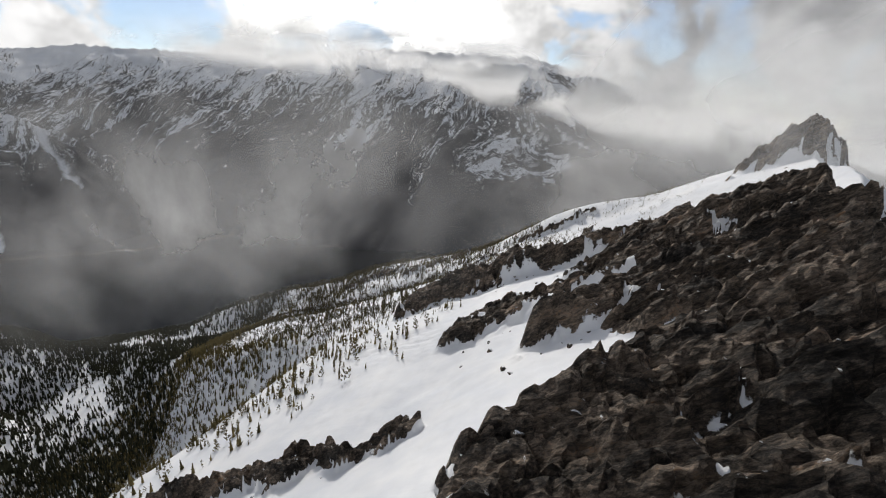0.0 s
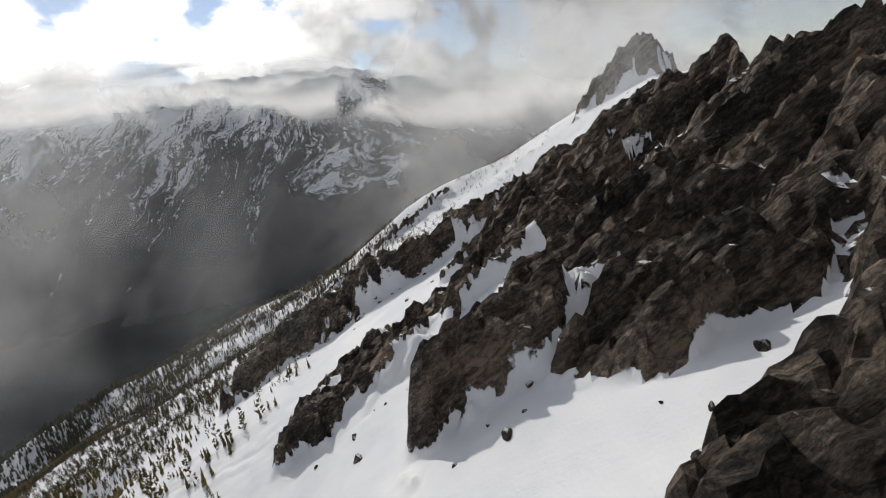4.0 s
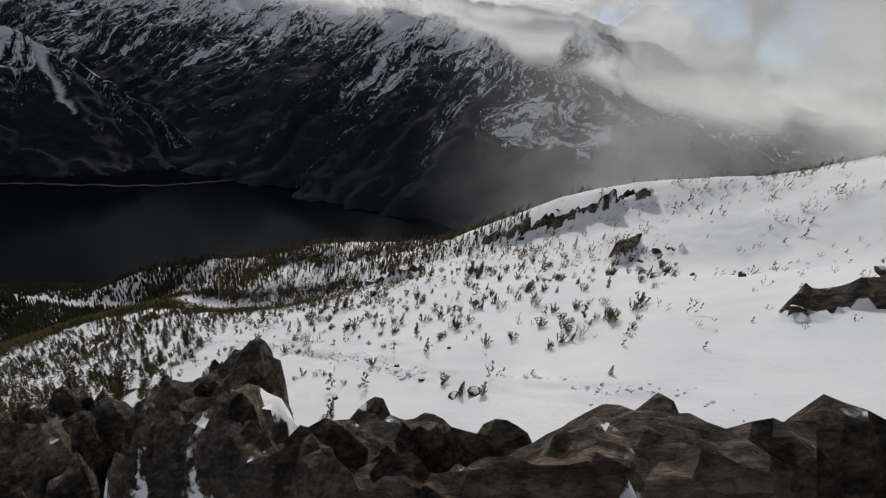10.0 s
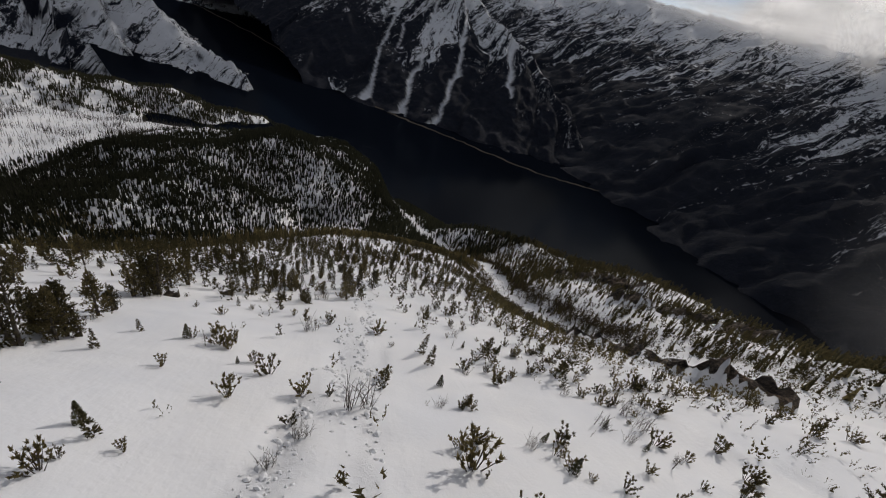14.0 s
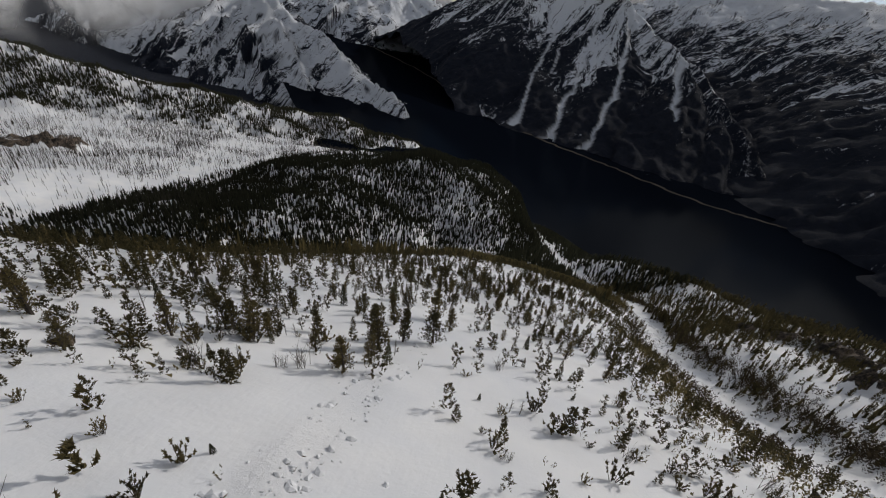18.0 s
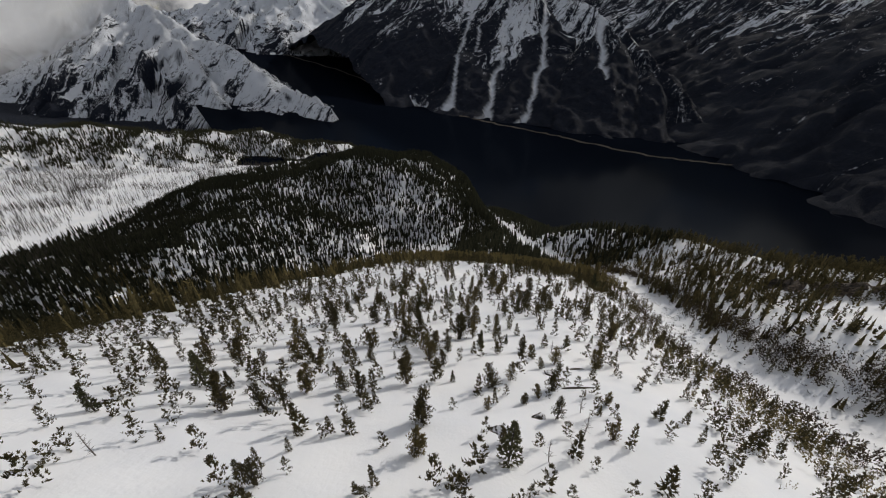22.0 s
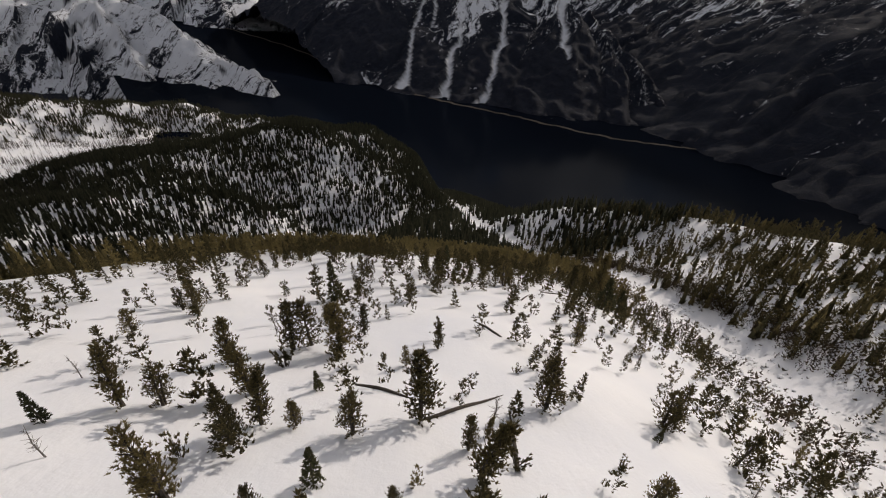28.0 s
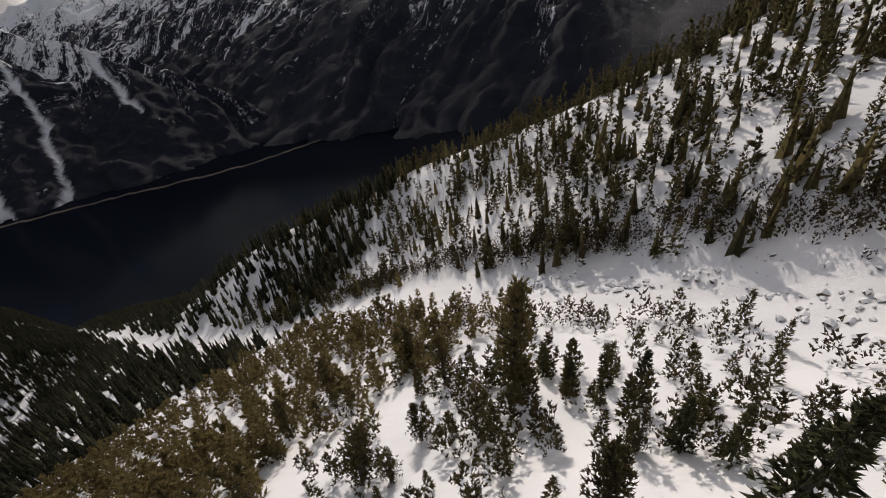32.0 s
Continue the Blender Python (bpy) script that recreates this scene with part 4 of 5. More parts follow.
# trees that stand out one by one: (u, v, height)
STANDING = [
    ("pine", [(95.9, 183.8, 4), (97.2, 185.3, 6), (99.5, 186.1, 4.5), (117.8, 185.9, 6.5), (69.2, 210.2, 2.1), (74.2, 237.1, 1.5), (79.8, 249.5, 4.2), (83.4, 252.4, 3.9), (138.6, 208.7, 5), (142.6, 210.3, 4.1), (144.9, 213.3, 4.1), (153, 214.6, 3.4), (130.4, 208, 3.2), (134, 209.2, 2.7), (132.9, 196.5, 3.2), (133.9, 199.8, 2.6), (133.7, 204.3, 2.5), (139.1, 202.2, 2.7), (125.7, 201.7, 2), (197.9, 200, 3.3), (197.5, 203.4, 3.5), (192.5, 211.9, 3.5), (198.1, 205.2, 2.4), (187.4, 207, 3.6), (188.1, 209.7, 2.9), (188.9, 211.1, 3.2), (188.7, 206.1, 2.3), (198.7, 211.1, 2.5), (193.3, 214.9, 2.6), (191.7, 216.6, 2.7)]),
    ("pine", [(206.9, 206, 3.8), (206.4, 198.9, 3), (204.9, 195.5, 2.2), (206.8, 212.2, 2.2), (202, 215.9, 2.1), (195.1, 220.6, 3.2), (198.2, 220.4, 2.9), (202.1, 222.5, 2.6), (198.9, 223.5, 1.8), (201, 224.2, 2.2), (212.4, 226.4, 4), (206.2, 224.7, 2.4), (213.8, 228.4, 2.7), (222.3, 232.9, 2.6), (207.2, 235.2, 1.6), (201.9, 235.2, 1.7), (204.6, 237.7, 2.6), (195.6, 234.9, 3.3), (195.4, 228.9, 3), (197.1, 231, 2.4), (190.1, 227.9, 1.5), (192.1, 231.5, 1.5), (219, 214, 3.4), (222.9, 216.6, 3.2), (225.2, 219.9, 2.3), (193.7, 239.5, 1.7), (214.4, 231.8, 2.3), (262.3, 231.9, 3.7), (262.5, 233.7, 2.5), (268.2, 234.9, 3.4)]),
    ("pine", [(271.3, 238, 4.1), (272.4, 239, 4.2), (275.4, 242.7, 2.9), (255.7, 237.4, 3.5), (259.4, 238.2, 3), (264.3, 237.5, 3.9), (261.1, 239, 3.3), (261, 240.7, 1.9), (260.3, 243.5, 2.7), (262.1, 246.8, 4.6), (254.8, 240.9, 1.7), (255.5, 245.6, 1.2), (259.5, 249, 2.4), (265.3, 255, 4.1), (273.1, 275, 2.3), (265.6, 263.4, 3.4), (266.8, 265.2, 3.5), (263.1, 267.4, 3.1), (254.8, 253.5, 1.9), (270.5, 218.2, 1.9), (292.7, 267.1, 3.1), (316, 277.9, 5.9), (327.9, 289.3, 10.6), (331.5, 275.7, 5.3), (316.5, 284.2, 3.4), (328, 284.5, 3.9), (323.4, 298.1, 2.5), (330.5, 280.6, 3.4), (329.1, 276.4, 2.8), (337.9, 270.8, 3.7)]),
    ("pine", [(100.2, 184.2, 3.5), (100.6, 185.0, 3.8), (100.5, 186.2, 4.7), (100.8, 187.0, 2.8), (106.3, 185.4, 4.2), (108.8, 185.6, 3.0), (115.2, 184.3, 4.2), (115.9, 185.1, 3.4), (118.4, 185.6, 3.9), (120.1, 186.5, 4.0), (125.7, 186.6, 3.9), (122.4, 192.8, 2.7), (152.7, 187.8, 4.1), (128.6, 194.9, 3.5), (133.4, 197.0, 3.2), (132.2, 199.3, 3.7), (144.4, 185.2, 3.8), (149.1, 208.0, 4.5), (157.1, 211.9, 5.0), (114.6, 173.2, 3.5), (120.8, 170.2, 3.5), (129.6, 167.2, 3.4), (128.2, 172.7, 4.3)]),
    ("pine", [(350.5, 267.5, 4.6), (312.8, 277.9, 2.3), (306.9, 284.6, 3.6), (350.6, 285.3, 5.8), (347.9, 278, 5), (378.6, 262.8, 5.3), (336.1, 289.2, 5.7), (345.1, 293, 6), (321.6, 275.8, 2.5)]),
    ("fir", [(83.1, 187.2, 1.2), (134.9, 210.4, 2.5), (132.3, 198.3, 1.8), (127.5, 198.8, 1.3), (139.9, 228.2, 1.1), (196.2, 225.1, 1.7), (213.6, 241.7, 2.1), (265.1, 241, 1.9), (256.7, 242.4, 2.6), (260.7, 229.4, 2.2), (263, 261.3, 1.4), (310.1, 281.7, 8), (312.3, 284.8, 4.6), (318.5, 289.7, 5.9), (309.9, 285.6, 3.5), (314.7, 285.3, 4.5), (329.7, 290.2, 8.8), (327.3, 292.7, 4.6), (323.3, 290, 4.2), (320.7, 289.3, 3)]),
    ("snag", [(81.9, 188.6, 2.4), (137.7, 210.5, 2.3), (257.9, 231.8, 2), (262.5, 250.8, 2.6), (258.2, 263.2, 3), (274.7, 235.8, 2.8), (265.9, 227.3, 2), (320, 276.4, 3.5)]),
    ("shrub", [(103.5, 197.6, 1.1), (99.3, 200.1, 1.3), (96.9, 201.5, 1.8), (113.6, 205.7, 1.2), (94, 206.1, 1), (112.7, 211.4, 2), (101.3, 221.8, 1.9), (86.1, 214.3, 2.5), (83, 216.1, 1.2), (77.7, 211.7, 1.1), (74.7, 211.3, 1.3), (76.1, 207, 0.8), (71.3, 204.8, 0.8), (79.7, 224.9, 1.1), (70.1, 220.7, 0.7), (67.4, 215.2, 0.7), (268.1, 238.2, 2), (258.1, 227.6, 1.1), (258.2, 236.6, 1.4), (258.6, 251.1, 1.2), (259.7, 257, 0.8), (256.4, 259.2, 1.2), (269.6, 254.1, 0.8), (321.9, 284.5, 2)]),
    ("brush", [(92.3, 208, 3.6), (85.6, 203.2, 1.4), (142.1, 220.8, 1.9), (129.9, 204.8, 2.3)]),
]
dice = random.Random(412)
taken = []
for kind, places in STANDING:
    for a, b, tall in places:
        x, y = to_xy(a, b)
        taken.append((a, b))
        plant(kind, float(x), float(y), 1.2 * tall if kind == "pine" else tall, dice, "trees on the open spur")
taken = np.array(taken)
u, v, rng = scatter(62, 345, 148, 296, 0.28, spur, 411)
free = np.array([np.min(np.hypot(taken[:, 0] - a, taken[:, 1] - b)) > 1.6 for a, b in zip(u, v)])
u, v = u[free], v[free]
lone = (np.abs(v - 205 - 0.20 * (u - 100)) < 24) & (rng.rand(len(u)) < 0.17)
for a, b in zip(u[lone], v[lone]):
    x, y = to_xy(a, b)
    grown = float(smooth(110, 330, a))
    r = dice.random()
    if a < 128:
        kind, tall = ("shrub", dice.uniform(0.5, 1.1)) if r < 0.70 else ("pine", dice.uniform(0.9, 1.8)) if r < 0.86 else ("brush", dice.uniform(0.9, 1.5))
    else:
        kind, tall = ("pine", dice.uniform(1.7, 3.6 + 2.2 * grown)) if r < 0.66 else ("fir", dice.uniform(1.6, 3.6 + 3.0 * grown)) if r < 0.82 else ("shrub", dice.uniform(0.5, 1.2)) if r < 0.92 else ("snag", dice.uniform(1.5, 3.5))
    plant(kind, float(x), float(y), tall, dice, "trees on the open spur")
xy = np.stack(to_xy(u[~lone], v[~lone]), -1)
stand("spur_trees", "scattered small pines and firs on the snowy spur", ("fine_pine", "fine_pine", "fine_fir"), xy, rng.uniform(1.5, 3.6, len(xy)) + 2 * smooth(200, 330, u[~lone]) * rng.rand(len(xy)), PINE, 413)

# brush and krummholz on the upper snowfield
u, v, rng = scatter(-6, 140, 196, 328, 0.34, lambda u, v: (0.10 + 0.90 * clumps(u, v, 13, 421, -0.1, 0.4)) * off_rock(u, v) * smooth(-10, 20, u) * (1 - 0.93 * np.exp(-((v - 262 + 0.62 * (u - 30)) / 9) ** 2)) * (0.15 + 0.85 * smooth(245, 280, v + 0.15 * u)), 422)
xy = np.stack(to_xy(u, v), -1)
stand("krummholz", "low dark krummholz and brush dotted over the upper snowfield", ("shrub", "shrub", "pine"), xy, 0.7 + 2.0 * rng.rand(len(xy)) ** 2, PINE, 423)

# single plants on the near snowfield
u, v, rng = scatter(38, 138, 193, 262, 0.17, lambda u, v: (0.2 + 0.8 * clumps(u, v, 8, 425, -0.1, 0.35)) * off_rock(u, v) * (1 - np.exp(-((v - 191 - 0.16 * u) / 5) ** 2)), 426)
for a, b in zip(u, v):
    x, y = to_xy(a, b)
    r = dice.random()
    kind, tall = ("shrub", dice.uniform(0.6, 1.9)) if r < 0.60 else ("fir", dice.uniform(0.7, 1.9)) if r < 0.80 else ("brush", dice.uniform(0.9, 2.4)) if r < 0.93 else ("snag", dice.uniform(1.0, 2.4))
    plant(kind, float(x), float(y), tall, dice, "plants on the upper snowfield")

# the rim and the wood below it
u, v, rng = scatter(292, 405, 140, 312, 0.25, lambda u, v: smooth(290, 350, u) * (0.25 + 0.75 * clumps(u, v, 16, 431, -0.4, 0.2)) * (1 - np.exp(-((v - gully_line(u) + 1) / 5) ** 2)), 432)
xy = np.stack(to_xy(u, v), -1)
close = (u < 338) & (v > 225)
stand("rim_trees", "young olive-green pines and firs near the rim of the spur", ("fine_pine", "fine_fir", "fine_fir", "fine_pine"), xy[close], rng.uniform(2.0, 5.0, int(close.sum())), PINE, 435)
xy = xy[~close]
stand("rim_forest", "dense olive-green pines and firs along the rim of the spur", ("pine", "fir", "fir", "pine", "fir"), xy, rng.uniform(2.5, 6.0, len(xy)), PINE, 433)
def mound_wood(u, v):
    """Thick on the mound and along its foot, thinner between."""
    top = crest_height(u, v, MOUND, 0.36, 60)
    on = smooth(-62, -26, top + 318)
    strip = np.exp(-((v + 75 + 0.25 * (u - 560)) / 26) ** 2) * (1 - smooth(700, 820, u))
    return (0.06 + 0.94 * on * (0.55 + 0.45 * clumps(u, v, 40, 441, -0.45, 0.15)) + 0.8 * strip)


u, v, rng = scatter(345, 1010, -190, 330, 0.145, lambda u, v: mound_wood(u, v) * smooth(-4, 16, rim_line(u) - v) * (1 - np.exp(-((v - gully_line(u)) / 9) ** 2)), 442)
xy = np.stack(to_xy(u, v), -1)
stand("lower_forest", "dark fir forest on the mound above the lake", ("tiny", "tiny", "tiny"), xy, rng.uniform(5, 10.5, len(xy)), FIR, 443)
u, v, rng = scatter(425, 1000, 170, 470, 0.12, lambda u, v: (0.5 + 0.5 * clumps(u, v, 40, 445, -0.45, 0.15)) * smooth(-75, -60, v - rim_line(u)) * (1 - np.exp(-((v - gully_line(u)) / 9) ** 2)), 446)
xy = np.stack(to_xy(u, v), -1)
stand("lakeside_forest", "dark fir forest falling away to the lake", ("tiny", "tiny", "tiny"), xy, rng.uniform(4.5, 10, len(xy)), FIR, 447)
# the flank between the rim and the trough
u, v, rng = scatter(170, 480, -40, 215, 0.16, lambda u, v: smooth(0, 14, rim_line(u) - v) * smooth(160, 215, u) * np.minimum(1, 0.16 + 0.84 * clumps(u, v, 24, 455, -0.25, 0.25) + 0.9 * np.exp(-((rim_line(u) - v) / 22) ** 2)), 456)
xy = np.stack(to_xy(u, v), -1)
stand("flank_forest", "pines and firs on the flank below the rim of the spur", ("tiny", "tiny", "tiny"), xy, rng.uniform(3.5, 7, len(xy)), PINE, 457)

# open trees on the bowl side
u, v, rng = scatter(70, 400, 20, 186, 0.20, lambda u, v: (0.40 + 0.60 * clumps(u, v, 20, 451, -0.3, 0.3)) * off_rock(u, v) * smooth(70, 150, u + 0.5 * (v - 100)) * np.maximum(1 - smooth(160, 215, u), smooth(4, -4, rim_line(u) - v)) * (1 - 0.85 * smooth(125, 182, v) * (1 - smooth(130, 165, u))), 452)
xy = np.stack(to_xy(u, v), -1)
stand("bowl_trees", "scattered pines and firs across the snowy bowl", ("pine", "tiny", "fir", "tiny", "tiny"), xy, (rng.uniform(1.8, 5.4, len(xy)) * (1 - 0.45 * smooth(110, 180, v))), PINE, 453)
u, v, rng = scatter(80, 430, -260, 20, 0.03, lambda u, v: (0.15 + 0.85 * clumps(u, v, 30, 461, -0.3, 0.3)) * smooth(60, 200, u), 462)
xy = np.stack(to_xy(u, v), -1)
stand("bowl_forest", "far side of the snowy bowl dotted with firs", ("tiny", "tiny", "tiny"), xy, rng.uniform(3, 7, len(xy)), FIR, 463)

# the slope across the gully
u, v, rng = scatter(90, 475, 282, 430, 0.20, lambda u, v: smooth(55, 125, u) * smooth(3, 7, v - gully_line(u)) * (0.35 + 0.65 * clumps(u, v, 14, 471, -0.45, 0.2)) * (1 - smooth(30, 60, v - crest_line(u))), 472)
xy = np.stack(to_xy(u, v), -1)
uu, vv = to_uv(xy[:, 0], xy[:, 1])
stand("gully_forest", "thick stand of dark firs and pines on the slope across the gully", ("fir", "tiny", "fir", "tiny", "pine"), xy, rng.uniform(1.8, 4.4, len(xy)) + 4.0 * smooth(200, 330, uu) * rng.rand(len(xy)), PINE, 473)

# bare alder along both banks of the gully
u, v, rng = scatter(150, 420, 258, 350, 2.2, lambda u, v: (np.exp(-((v - gully_line(u) - 10) / 2.6) ** 2) + 0.25 * np.exp(-((v - gully_line(u) + 10) / 3) ** 2)) * (0.45 + 0.55 * clumps(u, v, 9, 475, -0.2, 0.2)), 476)
xy = np.stack(to_xy(u, v), -1)
stand("gully_brush", "tangled brown brush along the banks of the avalanche gully", ("shrub", "shrub", "shrub"), xy, rng.uniform(1.6, 3.8, len(xy)), BRUSH, 477)

# small pines and scrub on the bank above the gully
u, v, rng = scatter(100, 300, 215, 300, 0.42, lambda u, v: np.exp(-((v - gully_line(u) + 22) / 9) ** 2) * (0.25 + 0.75 * clumps(u, v, 9, 478, -0.2, 0.3)) * (1 - 0.75 * smooth(200, 260, u)) * off_rock(u, v), 479)
xy = np.stack(to_xy(u, v), -1)
stand("bank_scrub", "dark scrub and small pines on the bank above the gully", ("fine_pine", "shrub", "shrub"), xy, rng.uniform(0.8, 2.6, len(xy)), PINE, 480)

# burnt wood on the far knolls
def over_basin(u, v):
    return crest_height(u, v, KNOLLS, 0.42, 25) + 336 + 0.17 * (u - 500)


u, v, rng = scatter(420, 1300, -900, 40, 0.050, lambda u, v: (0.16 + 0.84 * clumps(u, v, 60, 481, -0.35, 0.15)) * smooth(20, 90, -v - 0.12 * (u - 500)) * (1 - smooth(-4, 8, over_basin(u, v))), 482)
xy = np.stack(to_xy(u, v), -1)
stand("burnt_forest", "thin burnt trunks standing in the snowy basin", ("stick", "stick", "stick"), xy, rng.uniform(6, 12, len(xy)), BARK, 483)
u, v, rng = scatter(780, 1400, -980, 60, 0.075, lambda u, v: smooth(-12, 4, over_basin(u, v)) * (0.2 + 0.8 * clumps(u, v, 45, 485, -0.5, 0.05)) * smooth(30, -10, np.abs(over_basin(u, v)) - 60), 486)
xy = np.stack(to_xy(u, v), -1)
stand("knoll_forest", "dark firs over the snowy knolls across the basin", ("tiny", "tiny", "tiny"), xy, rng.uniform(7, 12, len(xy)), FIR, 487)


# ---- boulders and slabs lying in the snow ----
def boulder_mesh(seed, flat):
    """A broken block of rock about 1 m across."""
    rng = random.Random(seed)
    bm = bmesh.new()
    bmesh.ops.create_icosphere(bm, subdivisions=3, radius=0.5)
    cuts = [(Vector((rng.uniform(-1, 1), rng.uniform(-1, 1), rng.uniform(-0.6, 1))).normalized(), rng.uniform(0.26, 0.42)) for _ in range(9)]
    for vert in bm.verts:
        for n, d in cuts:
            over = vert.co.dot(n) - d
            if over > 0:
                vert.co -= n * over * 0.92
        vert.co += vert.co.normalized() * 0.05 * noise.fractal(vert.co * 4 + Vector((seed, 0, 0)), 1.0, 2.0, 4)
        vert.co.z *= flat
    me = bpy.data.meshes.new("boulder")
    bm.to_mesh(me)
    bm.free()
    me.materials.append(ROCK)
    return me


BOULDERS = [boulder_mesh(700 + n, (0.55, 0.8, 0.4, 0.65, 0.9, 0.5)[n]) for n in range(6)]


def lay_boulder(u, v, size, dice, label="dark angular boulder half buried in snow", group="boulders in the snow"):
    x, y = to_xy(u, v)
    ob = new("boulder", dice.choice(BOULDERS))
    ob.matrix_world = Matrix.Translation((x, y, height_at(x, y) + 0.02 * size)) @ Euler((0.35 * dice.uniform(-1, 1), -0.3 + 0.2 * dice.uniform(-1, 1), dice.uniform(0, 6.28))).to_matrix().to_4x4()
    ob.scale = (size * dice.uniform(0.8, 1.5), size * dice.uniform(0.7, 1.1), size * dice.uniform(0.7, 1.1))
    return tagged(ob, label, "rock", group)


dice = random.Random(71)
# along the edges of the crag ribs
for (a, b, w0, w1, h0, h1), count in zip(RIBS, (10, 0, 4, 4, 4, 10, 14, 6, 4, 6, 14, 14, 8, 4, 6, 6, 8, 3, 8, 6, 4, 4, 0)):
    for _ in range(count * 3 // 2):
        t, side = dice.uniform(-0.1, 1), dice.choice((-1, -1, 1))
        w = (w0 + (w1 - w0) * t) * dice.uniform(0.9, 1.5)
        du, dv = b[0] - a[0], b[1] - a[1]
        ln = math.hypot(du, dv)
        lay_boulder(a[0] + du * t - dv / ln * w * side * -1, a[1] + dv * t + du / ln * w * side * -1, 0.4 + 1.9 * dice.random() ** 2, dice)
# singles on the snow
for u, v, size in ((81, 183, 1.8), (76, 187, 1.2), (70, 186, 1.6), (86, 182, 1.3), (66, 190, 1.2), (118, 187, 2.4), (123, 192, 2.0), (58, 196, 1.3), (52, 193, 1.6), (50, 194, 2.0), (45, 268, 3.0), (47, 262, 1.6),
                   (20, 216, 2.2), (14, 222, 1.8), (26, 211, 1.6), (8, 226, 2.4), (30, 232, 1.4), (36, 243, 1.2), (110, 232, 1.2), (104, 240, 1.5), (112, 226, 1.0), (60, 205, 0.9), (64, 199, 1.1), (148, 224, 0.9),
                   (200, 236, 1.6), (189, 232, 1.3), (186, 228, 1.2), (44, 150, 1.4), (38, 154, 1.1), (33, 160, 1.5), (60, 152, 1.0), (40, 100, 2.2), (30, 84, 2.0), (27, 80, 1.3), (46, 96, 1.2), (262, 214, 0.9)):
    lay_boulder(u, v, size, dice)


# ---- snow blocks that slides have left ----
def snow_blocks(name, label, places, size, seed):
    """Broken lumps of snow, joined."""
    rng = np.random.RandomState(seed)
    ball = bmesh.new()
    bmesh.ops.create_icosphere(ball, subdivisions=1, radius=0.5)
    sv, sf = np.array([q.co for q in ball.verts]), np.array([[q.index for q in f.verts] for f in ball.faces])
    ball.free()
    n = len(places)
    wide = (size * (0.5 + rng.rand(n) ** 3 * 2.0))[:, None, None] * rng.uniform(0.6, 1.3, (n, 1, 3)) * (1, 1, 0.75)
    turn = rng.uniform(0, 6.28, n)
    shape = sv[None] * rng.uniform(0.7, 1.25, (n, len(sv), 1)) * wide
    c, q = np.cos(turn)[:, None], np.sin(turn)[:, None]
    at = np.stack([places[:, 0], places[:, 1], heights(places[:, 0], places[:, 1]) + 0.1 * size], -1)
    verts = np.stack([shape[..., 0] * c - shape[..., 1] * q, shape[..., 0] * q + shape[..., 1] * c, shape[..., 2]], -1) + at[:, None]
    faces = (sf[None] + (np.arange(n) * len(sv))[:, None, None]).reshape(-1, 3)
    ob = link_mesh(name, verts.reshape(-1, 3), faces, GROUND, shade=False)
    return tagged(ob, label, "snow", kind="stuff")


def track_edges(u, v):
    """Thick in the tracks, with clear furrows along them."""
    t = slide_tracks(u, v)
    return t * smooth(-0.2, 0.5, noise2(u / 9, v / 1.1, 57) + 0.5 * noise2(u / 2.5, v / 2.5, 58))


u, v, rng = scatter(28, 150, 190, 222, 5.0, lambda u, v: track_edges(u, v), 751)
snow_blocks("slide_debris", "small broken snow blocks in narrow slide tracks", np.stack(to_xy(u, v), -1), 0.26, 752)
u, v, rng = scatter(150, 345, 255, 345, 1.1, lambda u, v: track_edges(u, v), 753)
snow_blocks("slide_debris", "rough white snow blocks filling the avalanche gully", np.stack(to_xy(u, v), -1), 0.6, 754)


# ---- fallen trunks ----
def fallen_log(u, v, length, heading, lift=0.15):
    """A bleached trunk bowed out of the snow."""
    du, dv = math.cos(heading), math.sin(heading)
    pts = []
    for k in range(7):
        f = k / 6
        x, y = to_xy(u + du * length * f, v + dv * length * f)
        pts.append((float(x), float(y), height_at(x, y) + lift * math.sin(math.pi * f) - 0.03))
    shape = tube(pts, [0.13, 0.12, 0.11, 0.10, 0.08, 0.06, 0.03], 6)
    ob = new("fallen_log", mesh_from("fallen_log", shape, BARK))
    return tagged(ob, "dark fallen tree trunk lying across the snow", "log", "fallen logs")


for u, v, length, heading in ((262, 247, 7, 0.9), (258, 251, 6, 0.2), (196, 236, 5, 1.2), (266, 243, 4, 2.0), (203, 239, 3, 1.0), (278, 255, 5, -0.4), (296, 262, 6, 0.5), (248, 236, 3.5, 1.6), (305, 268, 7, 1.1), (222, 246, 4, 0.7)):
    fallen_log(u, v, length, heading)

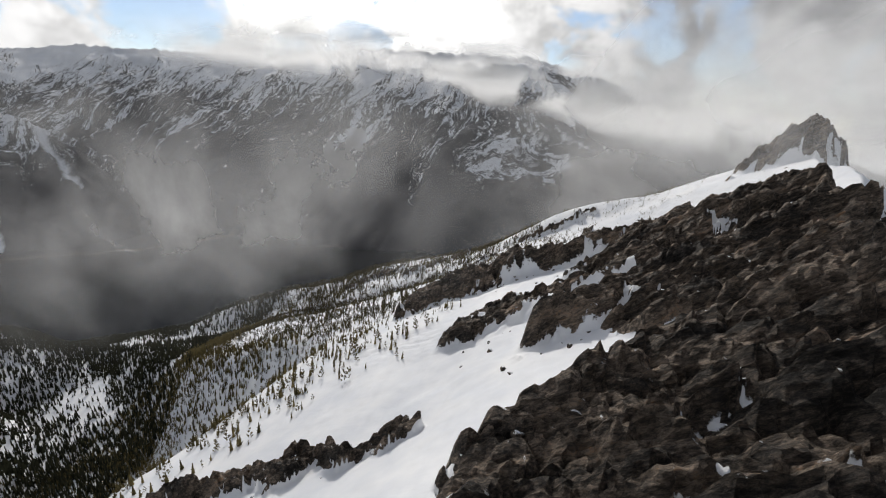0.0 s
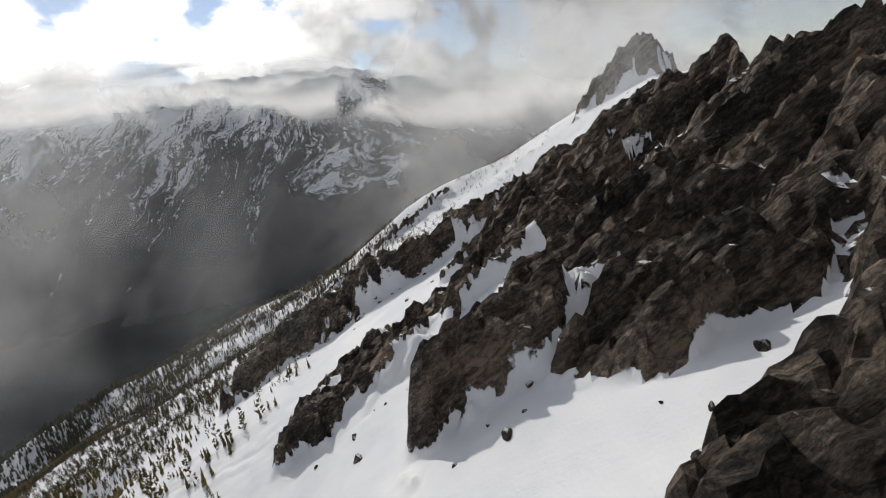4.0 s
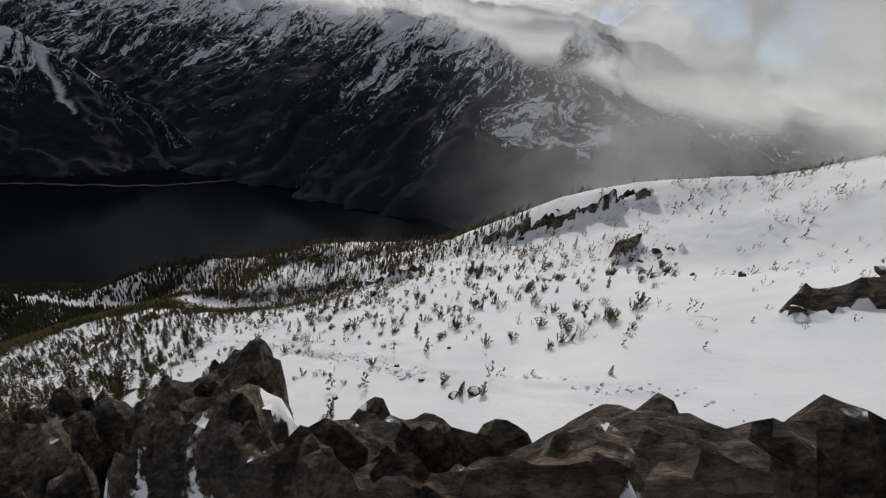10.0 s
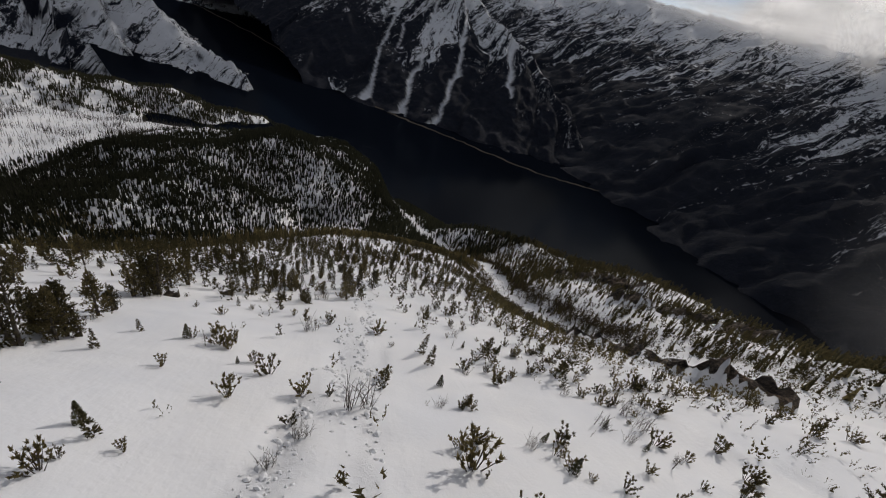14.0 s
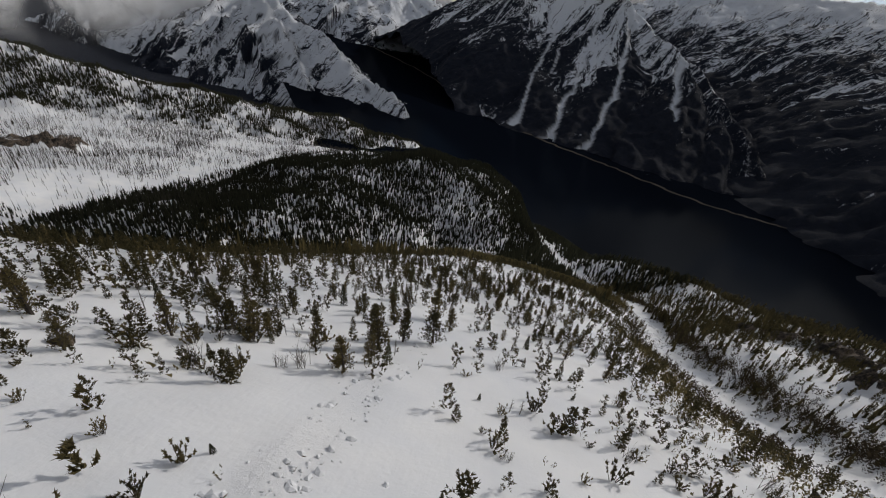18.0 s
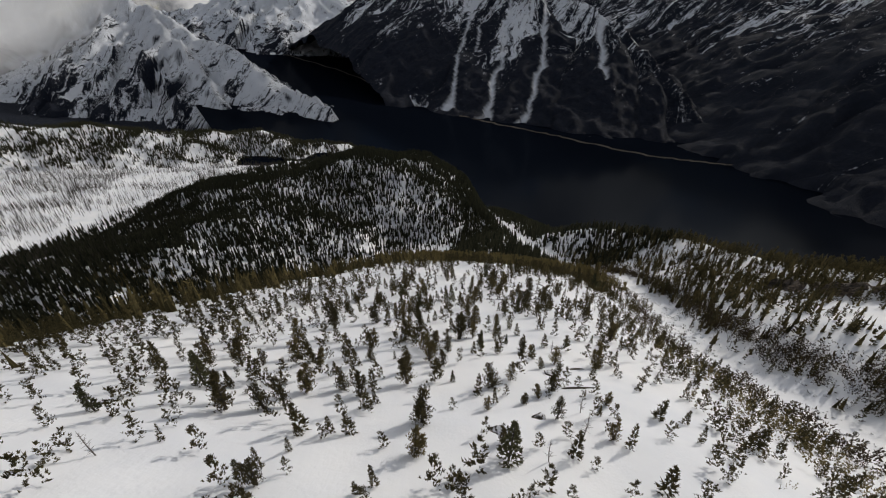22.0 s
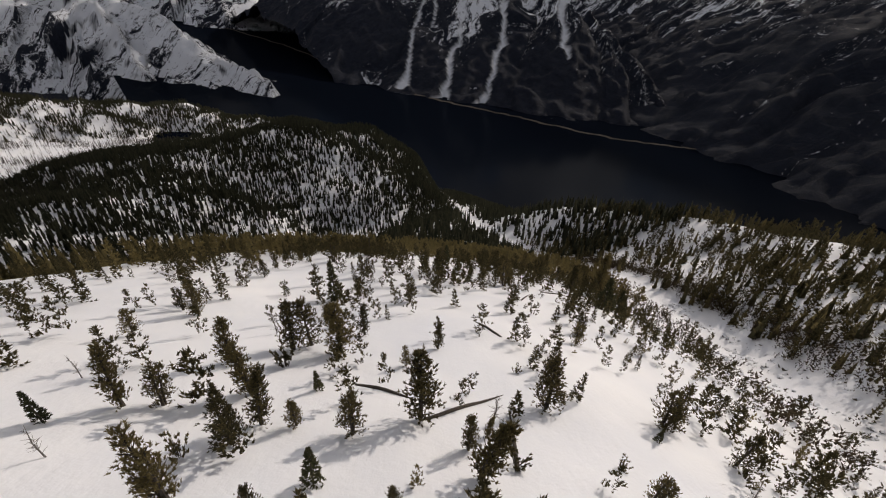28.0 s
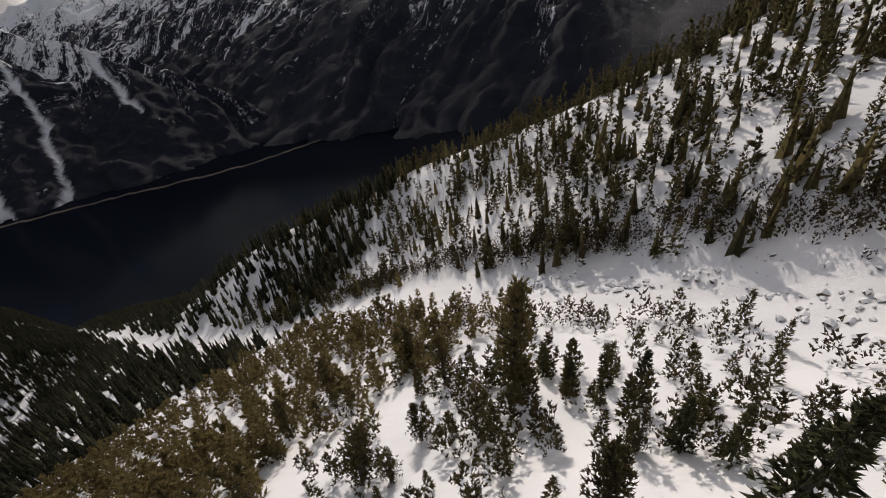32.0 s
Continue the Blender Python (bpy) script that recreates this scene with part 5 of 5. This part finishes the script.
# ---- cloud ----
def cloud_bank(name, label, line, mat, seed, bulge=60.0, rows=26, side=4.0):
    """A curtain of cloud over a line of (x, y, foot, top) points, billowing towards the viewer."""
    verts, fade = [], []
    cols = 10 * (len(line) - 1) + 1
    for c in range(cols):
        k = min(c // 10, len(line) - 2)
        f = (c - 10 * k) / 10
        x, y, low, high = (p + (q - p) * f for p, q in zip(line[k], line[k + 1]))
        s = c / (cols - 1)
        for r in range(rows):
            g = r / (rows - 1)
            z = low + (high - low) * g
            b = bulge * float(np.ravel(fbm(np.array([x / 300]), np.array([z / 160]), 3, seed))[0])
            verts.append((x, y - 0.5 * b - bulge * math.sin(math.pi * g), z))
            w = float(np.ravel(fbm(np.array([x / 160 + y / 190]), np.array([z / 130]), 3, seed + 3))[0])
            e = g + 0.16 * w * math.sin(math.pi * g)
            fade.append(max(0.0, min(1.0, side * s, side * (1 - s)) * min(1.0, 2.6 * e, 1.4 * (1 - e))))
    fade = np.clip(np.array(fade), 0, 1)
    ob = link_mesh(name, verts, grid_faces(cols, rows).tolist(), mat, attributes=(("fade", fade * fade * (3 - 2 * fade)),))
    return tagged(ob, label, "cloud", kind="stuff")


THICK = mist_material("thick_cloud", 0.0036, 0.34, 0.50, 1.0, 3)
VEIL = mist_material("thin_mist", 0.0026, 0.25, 0.80, 0.50, 7)
DRIFT = mist_material("drifting_mist", 0.011, 0.32, 0.75, 0.52, 5)
WISP = mist_material("crest_wisp", 0.010, 0.20, 0.70, 0.50, 13)
FOG = mist_material("crest_fog", 0.0075, 0.20, 0.62, 0.85, 11)
cloud_bank("cloud", "grey-white cloud bank resting on the far range", [(-2100, 2500, 110, 460), (-1100, 2500, 120, 420), (-200, 2300, 70, 330), (450, 2150, -60, 260), (900, 1950, -170, 220), (1500, 1700, -260, 200), (2200, 1200, -260, 200)], THICK, 21, 110)
cloud_bank("cloud", "bright cloud rolling over the far range", [(-1900, 3200, 150, 620), (-700, 3000, 150, 560), (300, 2800, 80, 420), (1300, 2500, -100, 330), (2500, 1900, -150, 330)], THICK, 23, 150)
cloud_bank("cloud", "low cloud wrapped round the snowy massif", [(-2324, -878, -599, 65), (-2123, -546, -543, 87), (-1988, -282, -483, 106), (-1918, -75, -409, 123), (-1872, 119, -303, 139), (-1858, 367, -205, 167)], THICK, 25, 40, side=5.0)
cloud_bank("cloud", "cloud resting on the head of the steep peak", [(-2500, 1300, 20, 420), (-2100, 1420, 0, 420), (-1700, 1560, 10, 400), (-1420, 1780, 60, 360)], THICK, 27, 60)
cloud_bank("mist", "thin mist hanging over the lake", [(-60, 1060, -440, 240), (220, 1000, -440, 260), (500, 930, -440, 260), (900, 800, -440, 260)], VEIL, 29, 50, side=2.5)
cloud_bank("mist", "thin mist drifting up past the slope", [(-260, 196, -150, 90), (-185, 188, -128, 90), (-120, 186, -112, 80), (-60, 184, -98, 70), (0, 180, -86, 60), (38, 174, -78, 50)], DRIFT, 35, 6, side=3.2)
cloud_bank("mist", "fog drifting off the rocky crest", [(150, 420, -70, 130), (230, 360, -60, 150), (300, 290, -40, 150), (350, 180, -40, 150), (340, 60, -40, 150)], FOG, 31, 14, side=2.2)
cloud_bank("mist", "fog drifting past the pinnacles", [(92, 232, -70, 40), (124, 208, -60, 70), (160, 186, -50, 80), (200, 160, -50, 90), (240, 120, -50, 90)], WISP, 37, 5, side=2.6)
cloud_bank("mist", "fog drifting off the rocky crest", [(60, 680, -150, 150), (240, 540, -120, 230), (420, 380, -120, 230), (520, 150, -120, 230)], FOG, 33, 20, side=2.2)
